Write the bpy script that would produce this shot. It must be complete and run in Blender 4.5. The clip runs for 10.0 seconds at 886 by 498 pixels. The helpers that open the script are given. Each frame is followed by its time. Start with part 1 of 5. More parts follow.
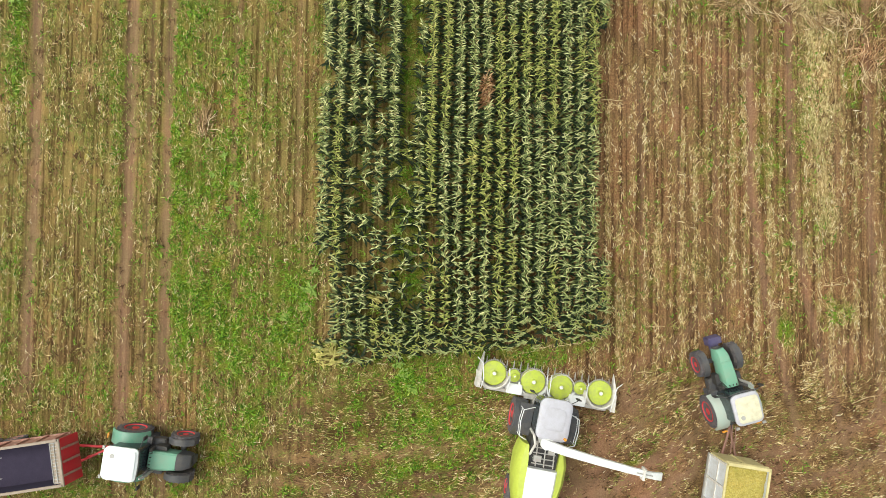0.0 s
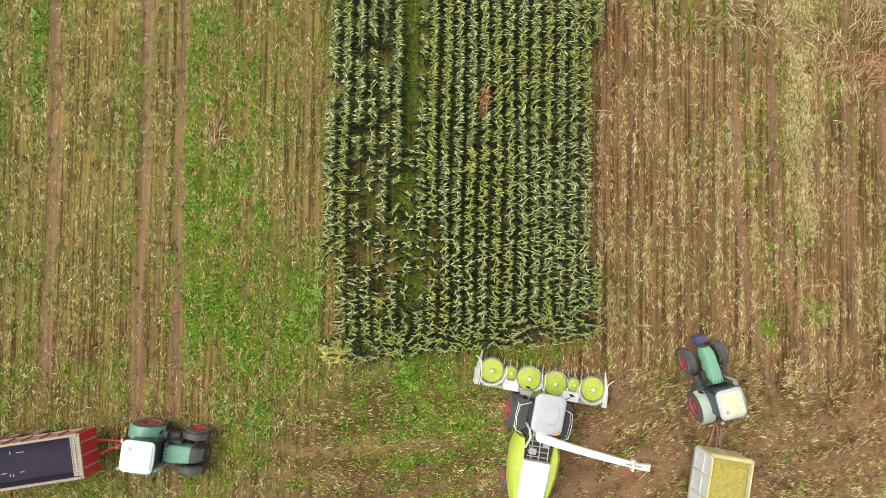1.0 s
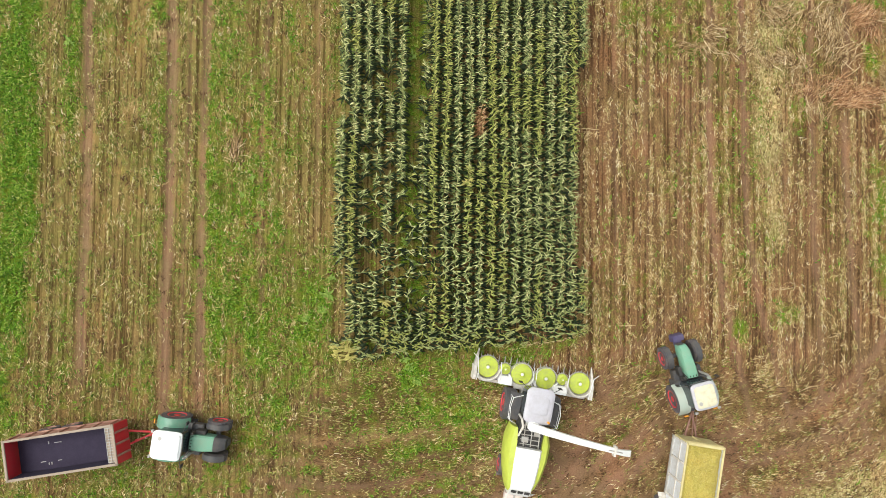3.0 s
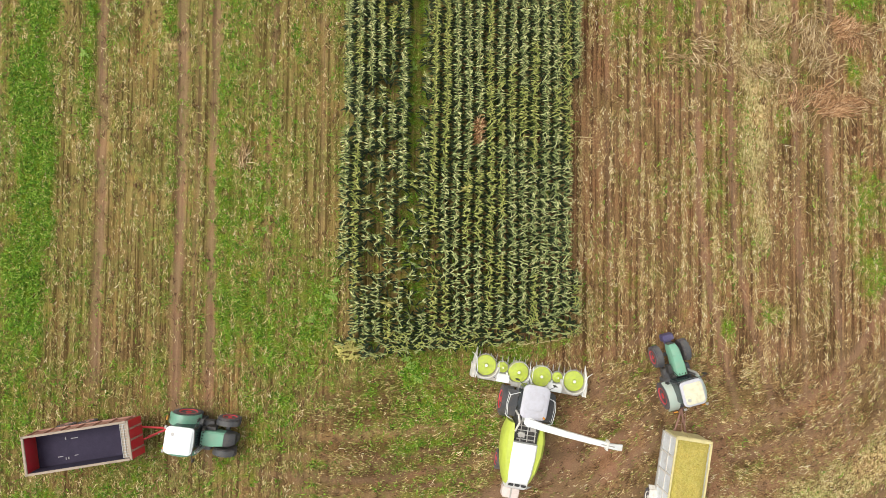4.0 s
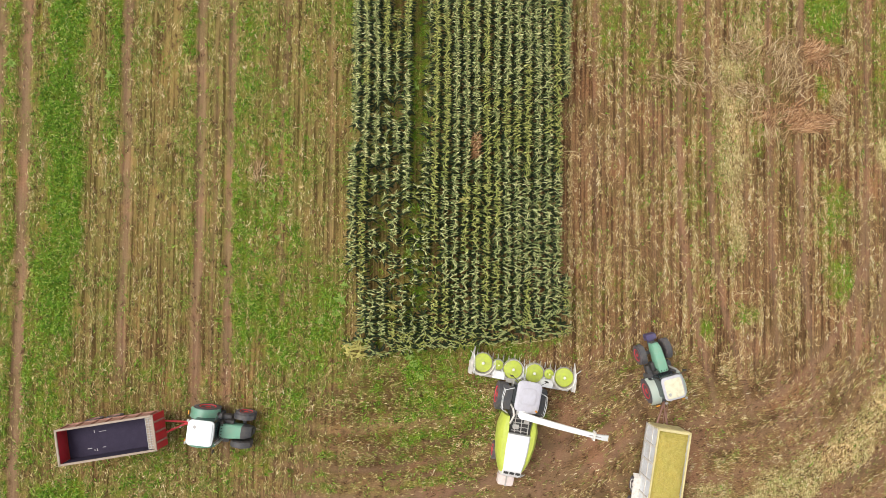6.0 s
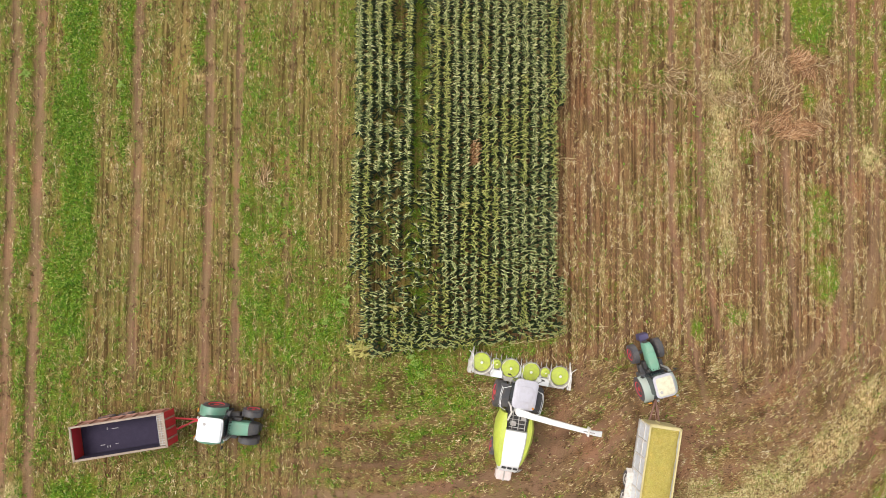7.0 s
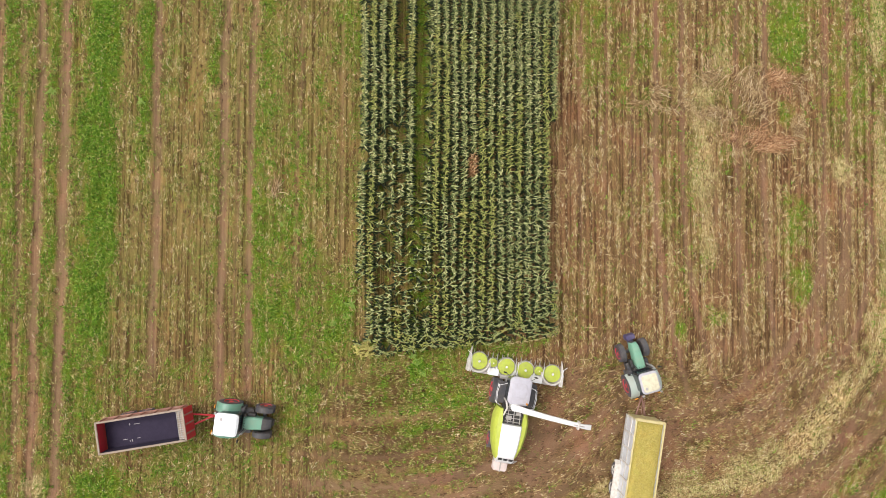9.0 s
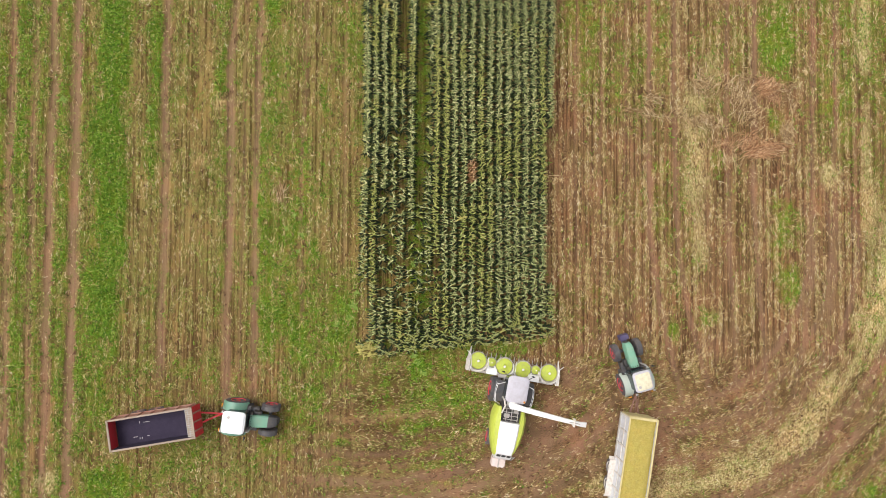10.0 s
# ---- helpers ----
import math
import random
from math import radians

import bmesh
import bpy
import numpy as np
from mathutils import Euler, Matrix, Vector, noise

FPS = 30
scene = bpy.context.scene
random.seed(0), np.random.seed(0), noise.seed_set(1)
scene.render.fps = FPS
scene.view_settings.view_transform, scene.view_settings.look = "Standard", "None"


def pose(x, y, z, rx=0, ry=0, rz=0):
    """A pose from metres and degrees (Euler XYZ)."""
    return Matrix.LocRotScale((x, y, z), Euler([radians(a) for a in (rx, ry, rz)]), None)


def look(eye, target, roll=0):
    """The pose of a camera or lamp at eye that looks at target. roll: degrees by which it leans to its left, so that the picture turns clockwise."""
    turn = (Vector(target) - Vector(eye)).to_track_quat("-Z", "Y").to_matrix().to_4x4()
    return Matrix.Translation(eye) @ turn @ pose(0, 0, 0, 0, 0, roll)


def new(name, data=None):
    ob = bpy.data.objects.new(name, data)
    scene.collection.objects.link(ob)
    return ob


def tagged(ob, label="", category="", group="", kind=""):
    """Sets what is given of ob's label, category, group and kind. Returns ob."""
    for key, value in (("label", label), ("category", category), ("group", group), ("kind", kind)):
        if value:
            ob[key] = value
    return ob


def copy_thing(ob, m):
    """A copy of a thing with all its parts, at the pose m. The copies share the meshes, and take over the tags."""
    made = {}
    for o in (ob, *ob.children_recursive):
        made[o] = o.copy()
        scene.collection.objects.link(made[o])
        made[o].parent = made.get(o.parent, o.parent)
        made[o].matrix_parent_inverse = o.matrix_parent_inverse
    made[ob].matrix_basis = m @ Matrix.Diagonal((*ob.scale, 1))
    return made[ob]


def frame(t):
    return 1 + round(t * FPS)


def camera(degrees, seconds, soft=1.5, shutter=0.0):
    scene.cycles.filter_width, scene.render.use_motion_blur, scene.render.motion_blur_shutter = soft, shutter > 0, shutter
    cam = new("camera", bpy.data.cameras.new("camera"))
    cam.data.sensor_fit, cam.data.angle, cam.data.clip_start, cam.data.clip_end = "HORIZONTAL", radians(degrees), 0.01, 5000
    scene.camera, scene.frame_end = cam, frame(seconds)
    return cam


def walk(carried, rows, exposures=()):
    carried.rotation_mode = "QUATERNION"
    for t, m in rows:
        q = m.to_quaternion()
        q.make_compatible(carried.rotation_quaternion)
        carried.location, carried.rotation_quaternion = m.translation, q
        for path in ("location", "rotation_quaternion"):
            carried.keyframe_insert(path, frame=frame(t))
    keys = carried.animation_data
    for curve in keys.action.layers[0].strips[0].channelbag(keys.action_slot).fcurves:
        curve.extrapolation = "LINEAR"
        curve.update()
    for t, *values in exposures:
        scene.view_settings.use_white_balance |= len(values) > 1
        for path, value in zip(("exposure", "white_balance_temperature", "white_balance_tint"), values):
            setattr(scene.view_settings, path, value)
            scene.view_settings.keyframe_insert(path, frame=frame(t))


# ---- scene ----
# ---- camera ----
cam = camera(74.0, 10.0, soft=0.4)
ROWS = [
    (0.00, 2.228, -1.899, 34.170, 1.551, -2.092, 0.791),
    (0.50, 2.136, -1.818, 35.039, 1.556, -2.183, 0.770),
    (1.00, 2.043, -1.736, 35.902, 1.561, -2.273, 0.749),
    (1.50, 1.947, -1.652, 36.760, 1.567, -2.363, 0.728),
    (2.00, 1.849, -1.567, 37.612, 1.572, -2.454, 0.707),
    (2.50, 1.749, -1.480, 38.459, 1.578, -2.544, 0.686),
    (3.25, 1.596, -1.347, 39.719, 1.586, -2.680, 0.654),
    (4.00, 1.437, -1.211, 40.967, 1.594, -2.815, 0.623),
    (4.50, 1.329, -1.118, 41.792, 1.599, -2.906, 0.602),
    (5.00, 1.219, -1.024, 42.611, 1.605, -2.996, 0.581),
    (5.50, 1.106, -0.929, 43.425, 1.610, -3.086, 0.560),
    (6.25, 0.933, -0.782, 44.636, 1.618, -3.222, 0.528),
    (7.00, 0.756, -0.633, 45.834, 1.626, -3.357, 0.497),
    (7.50, 0.635, -0.531, 46.626, 1.631, -3.448, 0.476),
    (8.00, 0.512, -0.428, 47.413, 1.637, -3.538, 0.455),
    (8.50, 0.388, -0.323, 48.194, 1.642, -3.629, 0.434),
    (9.00, 0.260, -0.217, 48.970, 1.648, -3.719, 0.413),
    (9.50, 0.131, -0.109, 49.740, 1.653, -3.809, 0.392),
    (10.00, 0.000, 0.000, 50.505, 1.658, -3.900, 0.371),
]
walk(cam, [(t, pose(x, y, z, rx, ry, rz)) for t, x, y, z, rx, ry, rz in ROWS],
     exposures=[(0.0, 0.54, 6500, 3), (2.5, 0.56, 6500, 5), (6.0, 0.50, 6500, 11), (10.0, 0.46, 6500, 14)])

# ---- light: a bright overcast sky with a veiled, high sun ----
SUN_UP, SUN_FROM = 58.0, 160.0      # elevation; direction it stands in, degrees from +x towards +y
world = bpy.data.worlds.new("overcast_sky")
scene.world = world
world.use_nodes = True
wn = world.node_tree.nodes
wl = world.node_tree.links
sky = wn.new("ShaderNodeTexSky")
sky.sky_type, sky.sun_disc = "NISHITA", False
sky.sun_elevation, sky.sun_rotation = radians(SUN_UP), radians(90 - SUN_FROM)
sky.air_density, sky.dust_density = 1.0, 3.0
grey = wn.new("ShaderNodeHueSaturation")
grey.inputs["Saturation"].default_value = 0.11
wl.new(sky.outputs[0], grey.inputs["Color"])
wl.new(grey.outputs[0], wn["Background"].inputs[0])
wn["Background"].inputs[1].default_value = 0.15
sun = new("sun", bpy.data.lights.new("sun", "SUN"))
sun.data.energy, sun.data.angle, sun.data.color = 1.5, radians(40), (1.0, 0.94, 0.84)
sd = Vector((math.cos(radians(SUN_UP)) * math.cos(radians(SUN_FROM)), math.cos(radians(SUN_UP)) * math.sin(radians(SUN_FROM)), math.sin(radians(SUN_UP))))
sun.matrix_world = look(sd * 200, (0, 0, 0))
# ---- materials ----
def nodes_of(name):
    m = bpy.data.materials.new(name)
    m.use_nodes = True
    nt = m.node_tree
    return m, nt, nt.nodes["Principled BSDF"]


def ramp(nt, stops):
    r = nt.nodes.new("ShaderNodeValToRGB")
    e = r.color_ramp.elements
    while len(e) < len(stops):
        e.new(0.5)
    for el, (p, c) in zip(e, stops):
        el.position, el.color = p, (*c, 1)
    return r


def noise_of(nt, scale, detail=4.0, rough=0.6, stretch=None):
    tc = nt.nodes.new("ShaderNodeTexCoord")
    n = nt.nodes.new("ShaderNodeTexNoise")
    n.inputs["Scale"].default_value, n.inputs["Detail"].default_value, n.inputs["Roughness"].default_value = scale, detail, rough
    if stretch:
        mp = nt.nodes.new("ShaderNodeMapping")
        mp.inputs["Scale"].default_value = stretch
        nt.links.new(tc.outputs["Object"], mp.inputs[0])
        nt.links.new(mp.outputs[0], n.inputs["Vector"])
    else:
        nt.links.new(tc.outputs["Object"], n.inputs["Vector"])
    return n


def mixed(nt, fac, a, b, blend="MIX"):
    m = nt.nodes.new("ShaderNodeMix")
    m.data_type, m.blend_type = "RGBA", blend
    for sock, v in ((m.inputs[0], fac), (m.inputs[6], a), (m.inputs[7], b)):
        if hasattr(v, "links"):
            nt.links.new(v, sock)
        elif isinstance(v, tuple):
            sock.default_value = (*v, 1)
        else:
            sock.default_value = v
    return m.outputs[2]


def math_node(nt, op, a, b=0.0):
    m = nt.nodes.new("ShaderNodeMath")
    m.operation = op
    for sock, v in ((m.inputs[0], a), (m.inputs[1], b)):
        if hasattr(v, "links"):
            nt.links.new(v, sock)
        else:
            sock.default_value = v
    return m.outputs[0]


def bumped(nt, bsdf, height, strength, distance):
    b = nt.nodes.new("ShaderNodeBump")
    b.inputs["Strength"].default_value, b.inputs["Distance"].default_value = strength, distance
    nt.links.new(height, b.inputs["Height"])
    nt.links.new(b.outputs[0], bsdf.inputs["Normal"])


def painted(name, colour, dirt=(0.16, 0.115, 0.07), amount=0.35, rough=0.4, metal=0.0, scale=2.2):
    """Paint or plastic with blotches of dust and fine speckle."""
    m, nt, b = nodes_of(name)
    big = noise_of(nt, scale, 6, 0.65)
    fine = noise_of(nt, scale * 14, 3, 0.6)
    f = ramp(nt, [(0.42, (0, 0, 0)), (0.8, (amount,) * 3)])
    nt.links.new(big.outputs[0], f.inputs[0])
    g = ramp(nt, [(0.45, (0, 0, 0)), (0.75, (amount * 0.6,) * 3)])
    nt.links.new(fine.outputs[0], g.inputs[0])
    c = mixed(nt, f.outputs[0], colour, dirt)
    c = mixed(nt, g.outputs[0], c, dirt)
    nt.links.new(c, b.inputs["Base Color"])
    rr = nt.nodes.new("ShaderNodeMapRange")
    rr.inputs[3].default_value, rr.inputs[4].default_value = rough * 0.8, min(1, rough * 1.5)
    nt.links.new(big.outputs[0], rr.inputs[0])
    nt.links.new(rr.outputs[0], b.inputs["Roughness"])
    b.inputs["Metallic"].default_value = metal
    bumped(nt, b, fine.outputs[0], 0.15, 0.004)
    return m


def island(name, stops, rough=0.6, spec=0.12, grain=9.0):
    """Loose leaves and straws: each piece takes its own tone."""
    m, nt, b = nodes_of(name)
    geo = nt.nodes.new("ShaderNodeNewGeometry")
    r = ramp(nt, stops)
    nt.links.new(geo.outputs["Random Per Island"], r.inputs[0])
    n = noise_of(nt, grain, 3, 0.6)
    k = ramp(nt, [(0.3, (0.72, 0.72, 0.72)), (0.7, (1.15, 1.15, 1.15))])
    nt.links.new(n.outputs[0], k.inputs[0])
    c = mixed(nt, 1.0, r.outputs[0], k.outputs[0], "MULTIPLY")
    nt.links.new(c, b.inputs["Base Color"])
    b.inputs["Roughness"].default_value = rough
    b.inputs["Specular IOR Level"].default_value = spec
    return m


def ground_material():
    m, nt, b = nodes_of("field_soil")

    def att(name):
        a = nt.nodes.new("ShaderNodeAttribute")
        a.attribute_name = name
        return a.outputs["Fac"]
    fine = noise_of(nt, 11.0, 6, 0.75)
    clod = noise_of(nt, 2.2, 5, 0.65)
    broad = noise_of(nt, 0.25, 4, 0.6)
    streak = noise_of(nt, 8.0, 4, 0.7, (1.0, 0.4, 1.0))
    lines = noise_of(nt, 1.0, 3, 0.6, (4.2, 0.09, 1.0))        # streaks along the rows, for the painted furrow shade
    soil = ramp(nt, [(0.36, (0.042, 0.023, 0.010)), (0.5, (0.150, 0.087, 0.040)), (0.64, (0.320, 0.205, 0.105))])
    nt.links.new(fine.outputs[0], soil.inputs[0])
    soil2 = mixed(nt, math_node(nt, "MULTIPLY", clod.outputs[0], 0.6), soil.outputs[0], (0.200, 0.120, 0.058))
    # Shade in furrows and light on ridges, put into the soil colour as streaks.
    furrow_shade = ramp(nt, [(0.40, (0.48, 0.43, 0.41)), (0.5, (1.0, 0.97, 0.95)), (0.62, (1.32, 1.30, 1.28))])
    nt.links.new(mixed(nt, att("head"), lines.outputs[0], att("sweep")), furrow_shade.inputs[0])
    soil2 = mixed(nt, math_node(nt, "MULTIPLY", att("fresh"), 0.62), soil2, mixed(nt, fine.outputs[0], (0.064, 0.056, 0.012), (0.310, 0.262, 0.085)))
    soil2 = mixed(nt, 1.0, soil2, furrow_shade.outputs[0], "MULTIPLY")
    grass = ramp(nt, [(0.36, (0.036, 0.058, 0.005)), (0.5, (0.125, 0.175, 0.016)), (0.64, (0.260, 0.305, 0.046))])
    nt.links.new(fine.outputs[0], grass.inputs[0])
    dry = ramp(nt, [(0.36, (0.090, 0.056, 0.020)), (0.5, (0.230, 0.160, 0.065)), (0.64, (0.430, 0.330, 0.155))])
    nt.links.new(streak.outputs[0], dry.inputs[0])

    olive = ramp(nt, [(0.36, (0.062, 0.058, 0.011)), (0.5, (0.205, 0.185, 0.040)), (0.64, (0.410, 0.370, 0.115))])
    nt.links.new(streak.outputs[0], olive.inputs[0])

    def cover(a, n, sharp=3.2):
        d = math_node(nt, "SUBTRACT", math_node(nt, "ADD", a, n), 1.0)
        d = math_node(nt, "ADD", math_node(nt, "MULTIPLY", d, sharp), 0.5)
        c = nt.nodes.new("ShaderNodeClamp")
        nt.links.new(d, c.inputs[0])
        return c.outputs[0]
    c = mixed(nt, cover(att("litter"), streak.outputs[0]), soil2, mixed(nt, att("fresh"), dry.outputs[0], olive.outputs[0]))
    c = mixed(nt, math_node(nt, "MULTIPLY", att("bare"), 0.75), c, mixed(nt, fine.outputs[0], (0.130, 0.072, 0.044), (0.330, 0.205, 0.130)))
    c = mixed(nt, cover(att("green"), clod.outputs[0], 2.3), c, grass.outputs[0])
    faded = ramp(nt, [(0.36, (0.135, 0.108, 0.036)), (0.5, (0.390, 0.315, 0.135)), (0.64, (0.660, 0.560, 0.290))])
    nt.links.new(streak.outputs[0], faded.inputs[0])
    c = mixed(nt, cover(att("pale"), fine.outputs[0], 2.4), c, faded.outputs[0])
    k = ramp(nt, [(0.35, (0.86, 0.93, 0.80)), (0.5, (1.0, 1.0, 1.0)), (0.65, (1.20, 1.06, 1.06))])
    nt.links.new(broad.outputs[0], k.inputs[0])
    c = mixed(nt, 1.0, c, k.outputs[0], "MULTIPLY")
    nt.links.new(c, b.inputs["Base Color"])
    b.inputs["Roughness"].default_value = 0.95
    b.inputs["Specular IOR Level"].default_value = 0.05
    bumped(nt, b, fine.outputs[0], 0.8, 0.06)
    return m


SOIL = ground_material()
# Lower leaves: near-black green puts the shade of the row gaps into the colour.
SHADED_LEAF = island("maize_leaf", [(0.0, (0.009, 0.017, 0.005)), (0.5, (0.016, 0.029, 0.008)), (0.9, (0.034, 0.053, 0.014)), (1.0, (0.12, 0.12, 0.04))], 0.42, 0.22, 6.0)
# Upper leaves: paler yellow-green tips, with the light they catch added to the colour.
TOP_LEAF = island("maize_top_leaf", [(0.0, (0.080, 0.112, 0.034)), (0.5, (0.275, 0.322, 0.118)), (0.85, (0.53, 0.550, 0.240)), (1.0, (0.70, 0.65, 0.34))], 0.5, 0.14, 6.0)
STALK = island("maize_stalk", [(0.0, (0.16, 0.20, 0.06)), (1.0, (0.26, 0.27, 0.10))], 0.6)
TASSEL = island("maize_tassel", [(0.0, (0.32, 0.29, 0.10)), (1.0, (0.46, 0.38, 0.17))], 0.8)
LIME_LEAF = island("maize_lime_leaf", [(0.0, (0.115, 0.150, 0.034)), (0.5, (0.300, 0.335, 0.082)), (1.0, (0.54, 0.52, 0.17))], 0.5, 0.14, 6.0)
YELLOWED = island("yellowed_maize_leaf", [(0.0, (0.34, 0.33, 0.07)), (1.0, (0.58, 0.50, 0.18))], 0.55)
BROWNED = island("browned_maize_leaf", [(0.0, (0.10, 0.045, 0.02)), (0.5, (0.34, 0.17, 0.075)), (1.0, (0.62, 0.42, 0.24))], 0.6)
STRAW = island("dry_straw", [(0.0, (0.17, 0.092, 0.034)), (0.4, (0.36, 0.225, 0.090)), (0.7, (0.62, 0.455, 0.220)), (0.92, (0.80, 0.650, 0.380)), (1.0, (0.88, 0.80, 0.58))], 0.7)
CHOP = island("chopped_green_litter", [(0.0, (0.070, 0.095, 0.016)), (0.45, (0.185, 0.205, 0.042)), (0.8, (0.36, 0.335, 0.100)), (1.0, (0.60, 0.52, 0.24))], 0.65)
ROTTEN = island("rotten_brown_leaf", [(0.0, (0.050, 0.026, 0.011)), (0.5, (0.110, 0.060, 0.028)), (1.0, (0.30, 0.17, 0.085))], 0.8)
WEED = island("weed_leaf", [(0.0, (0.036, 0.084, 0.006)), (0.5, (0.110, 0.240, 0.012)), (0.85, (0.225, 0.370, 0.036)), (1.0, (0.42, 0.45, 0.12))], 0.5)
# ---- mesh helpers ----
def smooth_noise(x, y, size, seed):
    """Value noise, 0 to 1, on a lattice of that size."""
    g = np.random.RandomState(seed).rand(256, 256)
    u, v = np.asarray(x) / size + 997.3, np.asarray(y) / size + 991.7
    i, j = np.floor(u).astype(int), np.floor(v).astype(int)
    a, b = u - i, v - j
    a, b = a * a * (3 - 2 * a), b * b * (3 - 2 * b)
    i0, i1, j0, j1 = i % 256, (i + 1) % 256, j % 256, (j + 1) % 256
    return (g[i0, j0] * (1 - a) + g[i1, j0] * a) * (1 - b) + (g[i0, j1] * (1 - a) + g[i1, j1] * a) * b


def fbm(x, y, size, seed):
    return 0.55 * smooth_noise(x, y, size, seed) + 0.28 * smooth_noise(x, y, size / 2.1, seed + 1) + 0.17 * smooth_noise(x, y, size / 4.3, seed + 2)


def mesh_of(name, verts, quads, mats, index=None, smooth=False):
    me = bpy.data.meshes.new(name)
    verts, quads = np.asarray(verts, np.float32).reshape(-1, 3), np.asarray(quads, np.int32).reshape(-1, 4)
    me.vertices.add(len(verts))
    me.vertices.foreach_set("co", verts.ravel())
    me.loops.add(quads.size)
    me.loops.foreach_set("vertex_index", quads.ravel())
    me.polygons.add(len(quads))
    me.polygons.foreach_set("loop_start", np.arange(0, quads.size, 4, dtype=np.int32))
    for mm in mats:
        me.materials.append(mm)
    if index is not None:
        me.polygons.foreach_set("material_index", np.asarray(index, np.int32))
    me.polygons.foreach_set("use_smooth", np.full(len(quads), smooth))
    me.update(calc_edges=True)
    me.validate()
    return me


# ---- what covers the field ----
ROW = 0.75                                # maize row spacing
ROW_X = 3.36                              # one of the rows
# wheel tracks along the rows: x, half width, depth, y from, y to, how far they bend aside at the headland
TRACKS = [
    (-33.9, 0.30, 0.6, -30, 60, 0), (-32.3, 0.30, 0.7, -30, 60, 0), (-30.5, 0.26, 0.6, -30, 60, 0), (-29.1, 0.34, 0.9, -30, 60, 0), (-27.2, 0.36, 1.0, -30, 60, 0),
    (-20.0, 0.30, 0.9, -11, 60, 0), (-14.6, 0.32, 0.95, -17, 60, 0), (-12.4, 0.28, 0.85, -17, 60, 0), (-8.6, 0.20, 0.5, -7, 60, 0), (-5.1, 0.14, 0.5, -1, 60, 0),
    (-13.5, 0.12, 0.5, -14, 60, 0), (15.1, 0.13, 0.55, -5, 60, 0.3), (17.4, 0.12, 0.5, -6, 60, 0.3), (19.6, 0.12, 0.45, -6, 60, 0.5),
    (21.7, 0.27, 0.85, -15, 60, 2.8), (24.1, 0.22, 0.8, -16, 60, 3.1), (28.9, 0.20, 0.75, -17, 60, 0.9), (31.4, 0.24, 0.85, -16, 60, 1.2),
    (36.9, 0.27, 0.75, -14, 60, -1.9), (39.1, 0.26, 0.7, -11, 60, -2.2), (41.1, 0.16, 0.5, -4, 60, -1.0), (26.9, 0.12, 0.4, -3, 9, 1.0),
]
# weeds along the rows: x, half width, y from, y to, strength
WEED_BANDS = [
    (-24.4, 1.25, -7, 60, 1.2), (-24.8, 1.3, -15, -5, 0.8), (-21.1, 0.55, 6, 22, 0.8), (-31.3, 0.7, -30, 60, 0.65), (-29.8, 0.3, -30, 60, 0.55),
    (-28.1, 0.45, -30, 60, 0.65), (-26.1, 0.5, -10, 60, 0.35), (-11.2, 0.8, 1, 40, 0.36), (-9.3, 0.7, -9, 7, 0.32), (-5.4, 1.35, -9, -1, 0.75),
    (-10.6, 0.7, -9, 2, 0.45), (1.2, 1.2, -5, 50, 0.45), (13.2, 0.3, -4, 30, 0.2), (40.5, 0.5, 12, 50, 0.5), (34.5, 0.7, -5, 5, 0.45),
]
# browner strips along the rows: x, half width, y from, y to
BROWN_BANDS = [(-5.0, 1.5, -0.5, 18), (-17.6, 1.6, -9, 40), (-21.9, 0.5, -8, 6), (-13.5, 0.8, -9, 40), (-7.4, 0.5, 2, 40), (-22.3, 0.6, -8, 40)]
# patches of weeds: x, y, half sizes, strength
WEED_PATCHES = [
    (-24.0, -18.0, 2.6, 1.7, 0.85), (1.4, -8.7, 0.9, 1.2, 0.9), (2.4, -11.0, 1.6, 0.8, 0.7), (1.5, -13.8, 2.6, 1.0, 0.6), (19.2, 19.3, 1.2, 2.4, 0.5),
    (15.6, 17.0, 0.6, 2.0, 0.5), (28.0, 9.5, 0.8, 1.6, 0.55), (33.4, 21.0, 1.7, 3.6, 0.80), (33.5, 13.2, 0.9, 1.4, 0.68), (34.2, 3.8, 1.8, 3.0, 0.66),
    (34.7, -1.3, 1.6, 2.6, 0.66), (23.7, -5.5, 0.7, 1.0, 0.8), (26.9, -4.3, 1.3, 1.0, 0.6), (8.9, -12.6, 3.0, 1.3, 0.55), (5.0, -11.6, 2.4, 1.3, 0.75),
]
MORE_PATCHES = [
    (16.0, -13.2, 1.8, 0.9, 0.5), (-6.0, 18.0, 0.8, 5.0, 0.3), (-19.0, -17.0, 2.2, 1.6, 0.5), (-18.4, -8.6, 1.4, 0.9, 0.45), (-12.0, -16.4, 1.4, 1.2, 0.4),
    (23.0, 20.0, 0.5, 3.0, 0.55), (41.9, -19.9, 1.2, 1.0, 0.8), (12.8, -18.9, 4.0, 1.0, 0.45), (-7.6, 1.5, 0.5, 0.9, 0.7), (25.3, -14.8, 1.2, 1.6, 0.4),
]
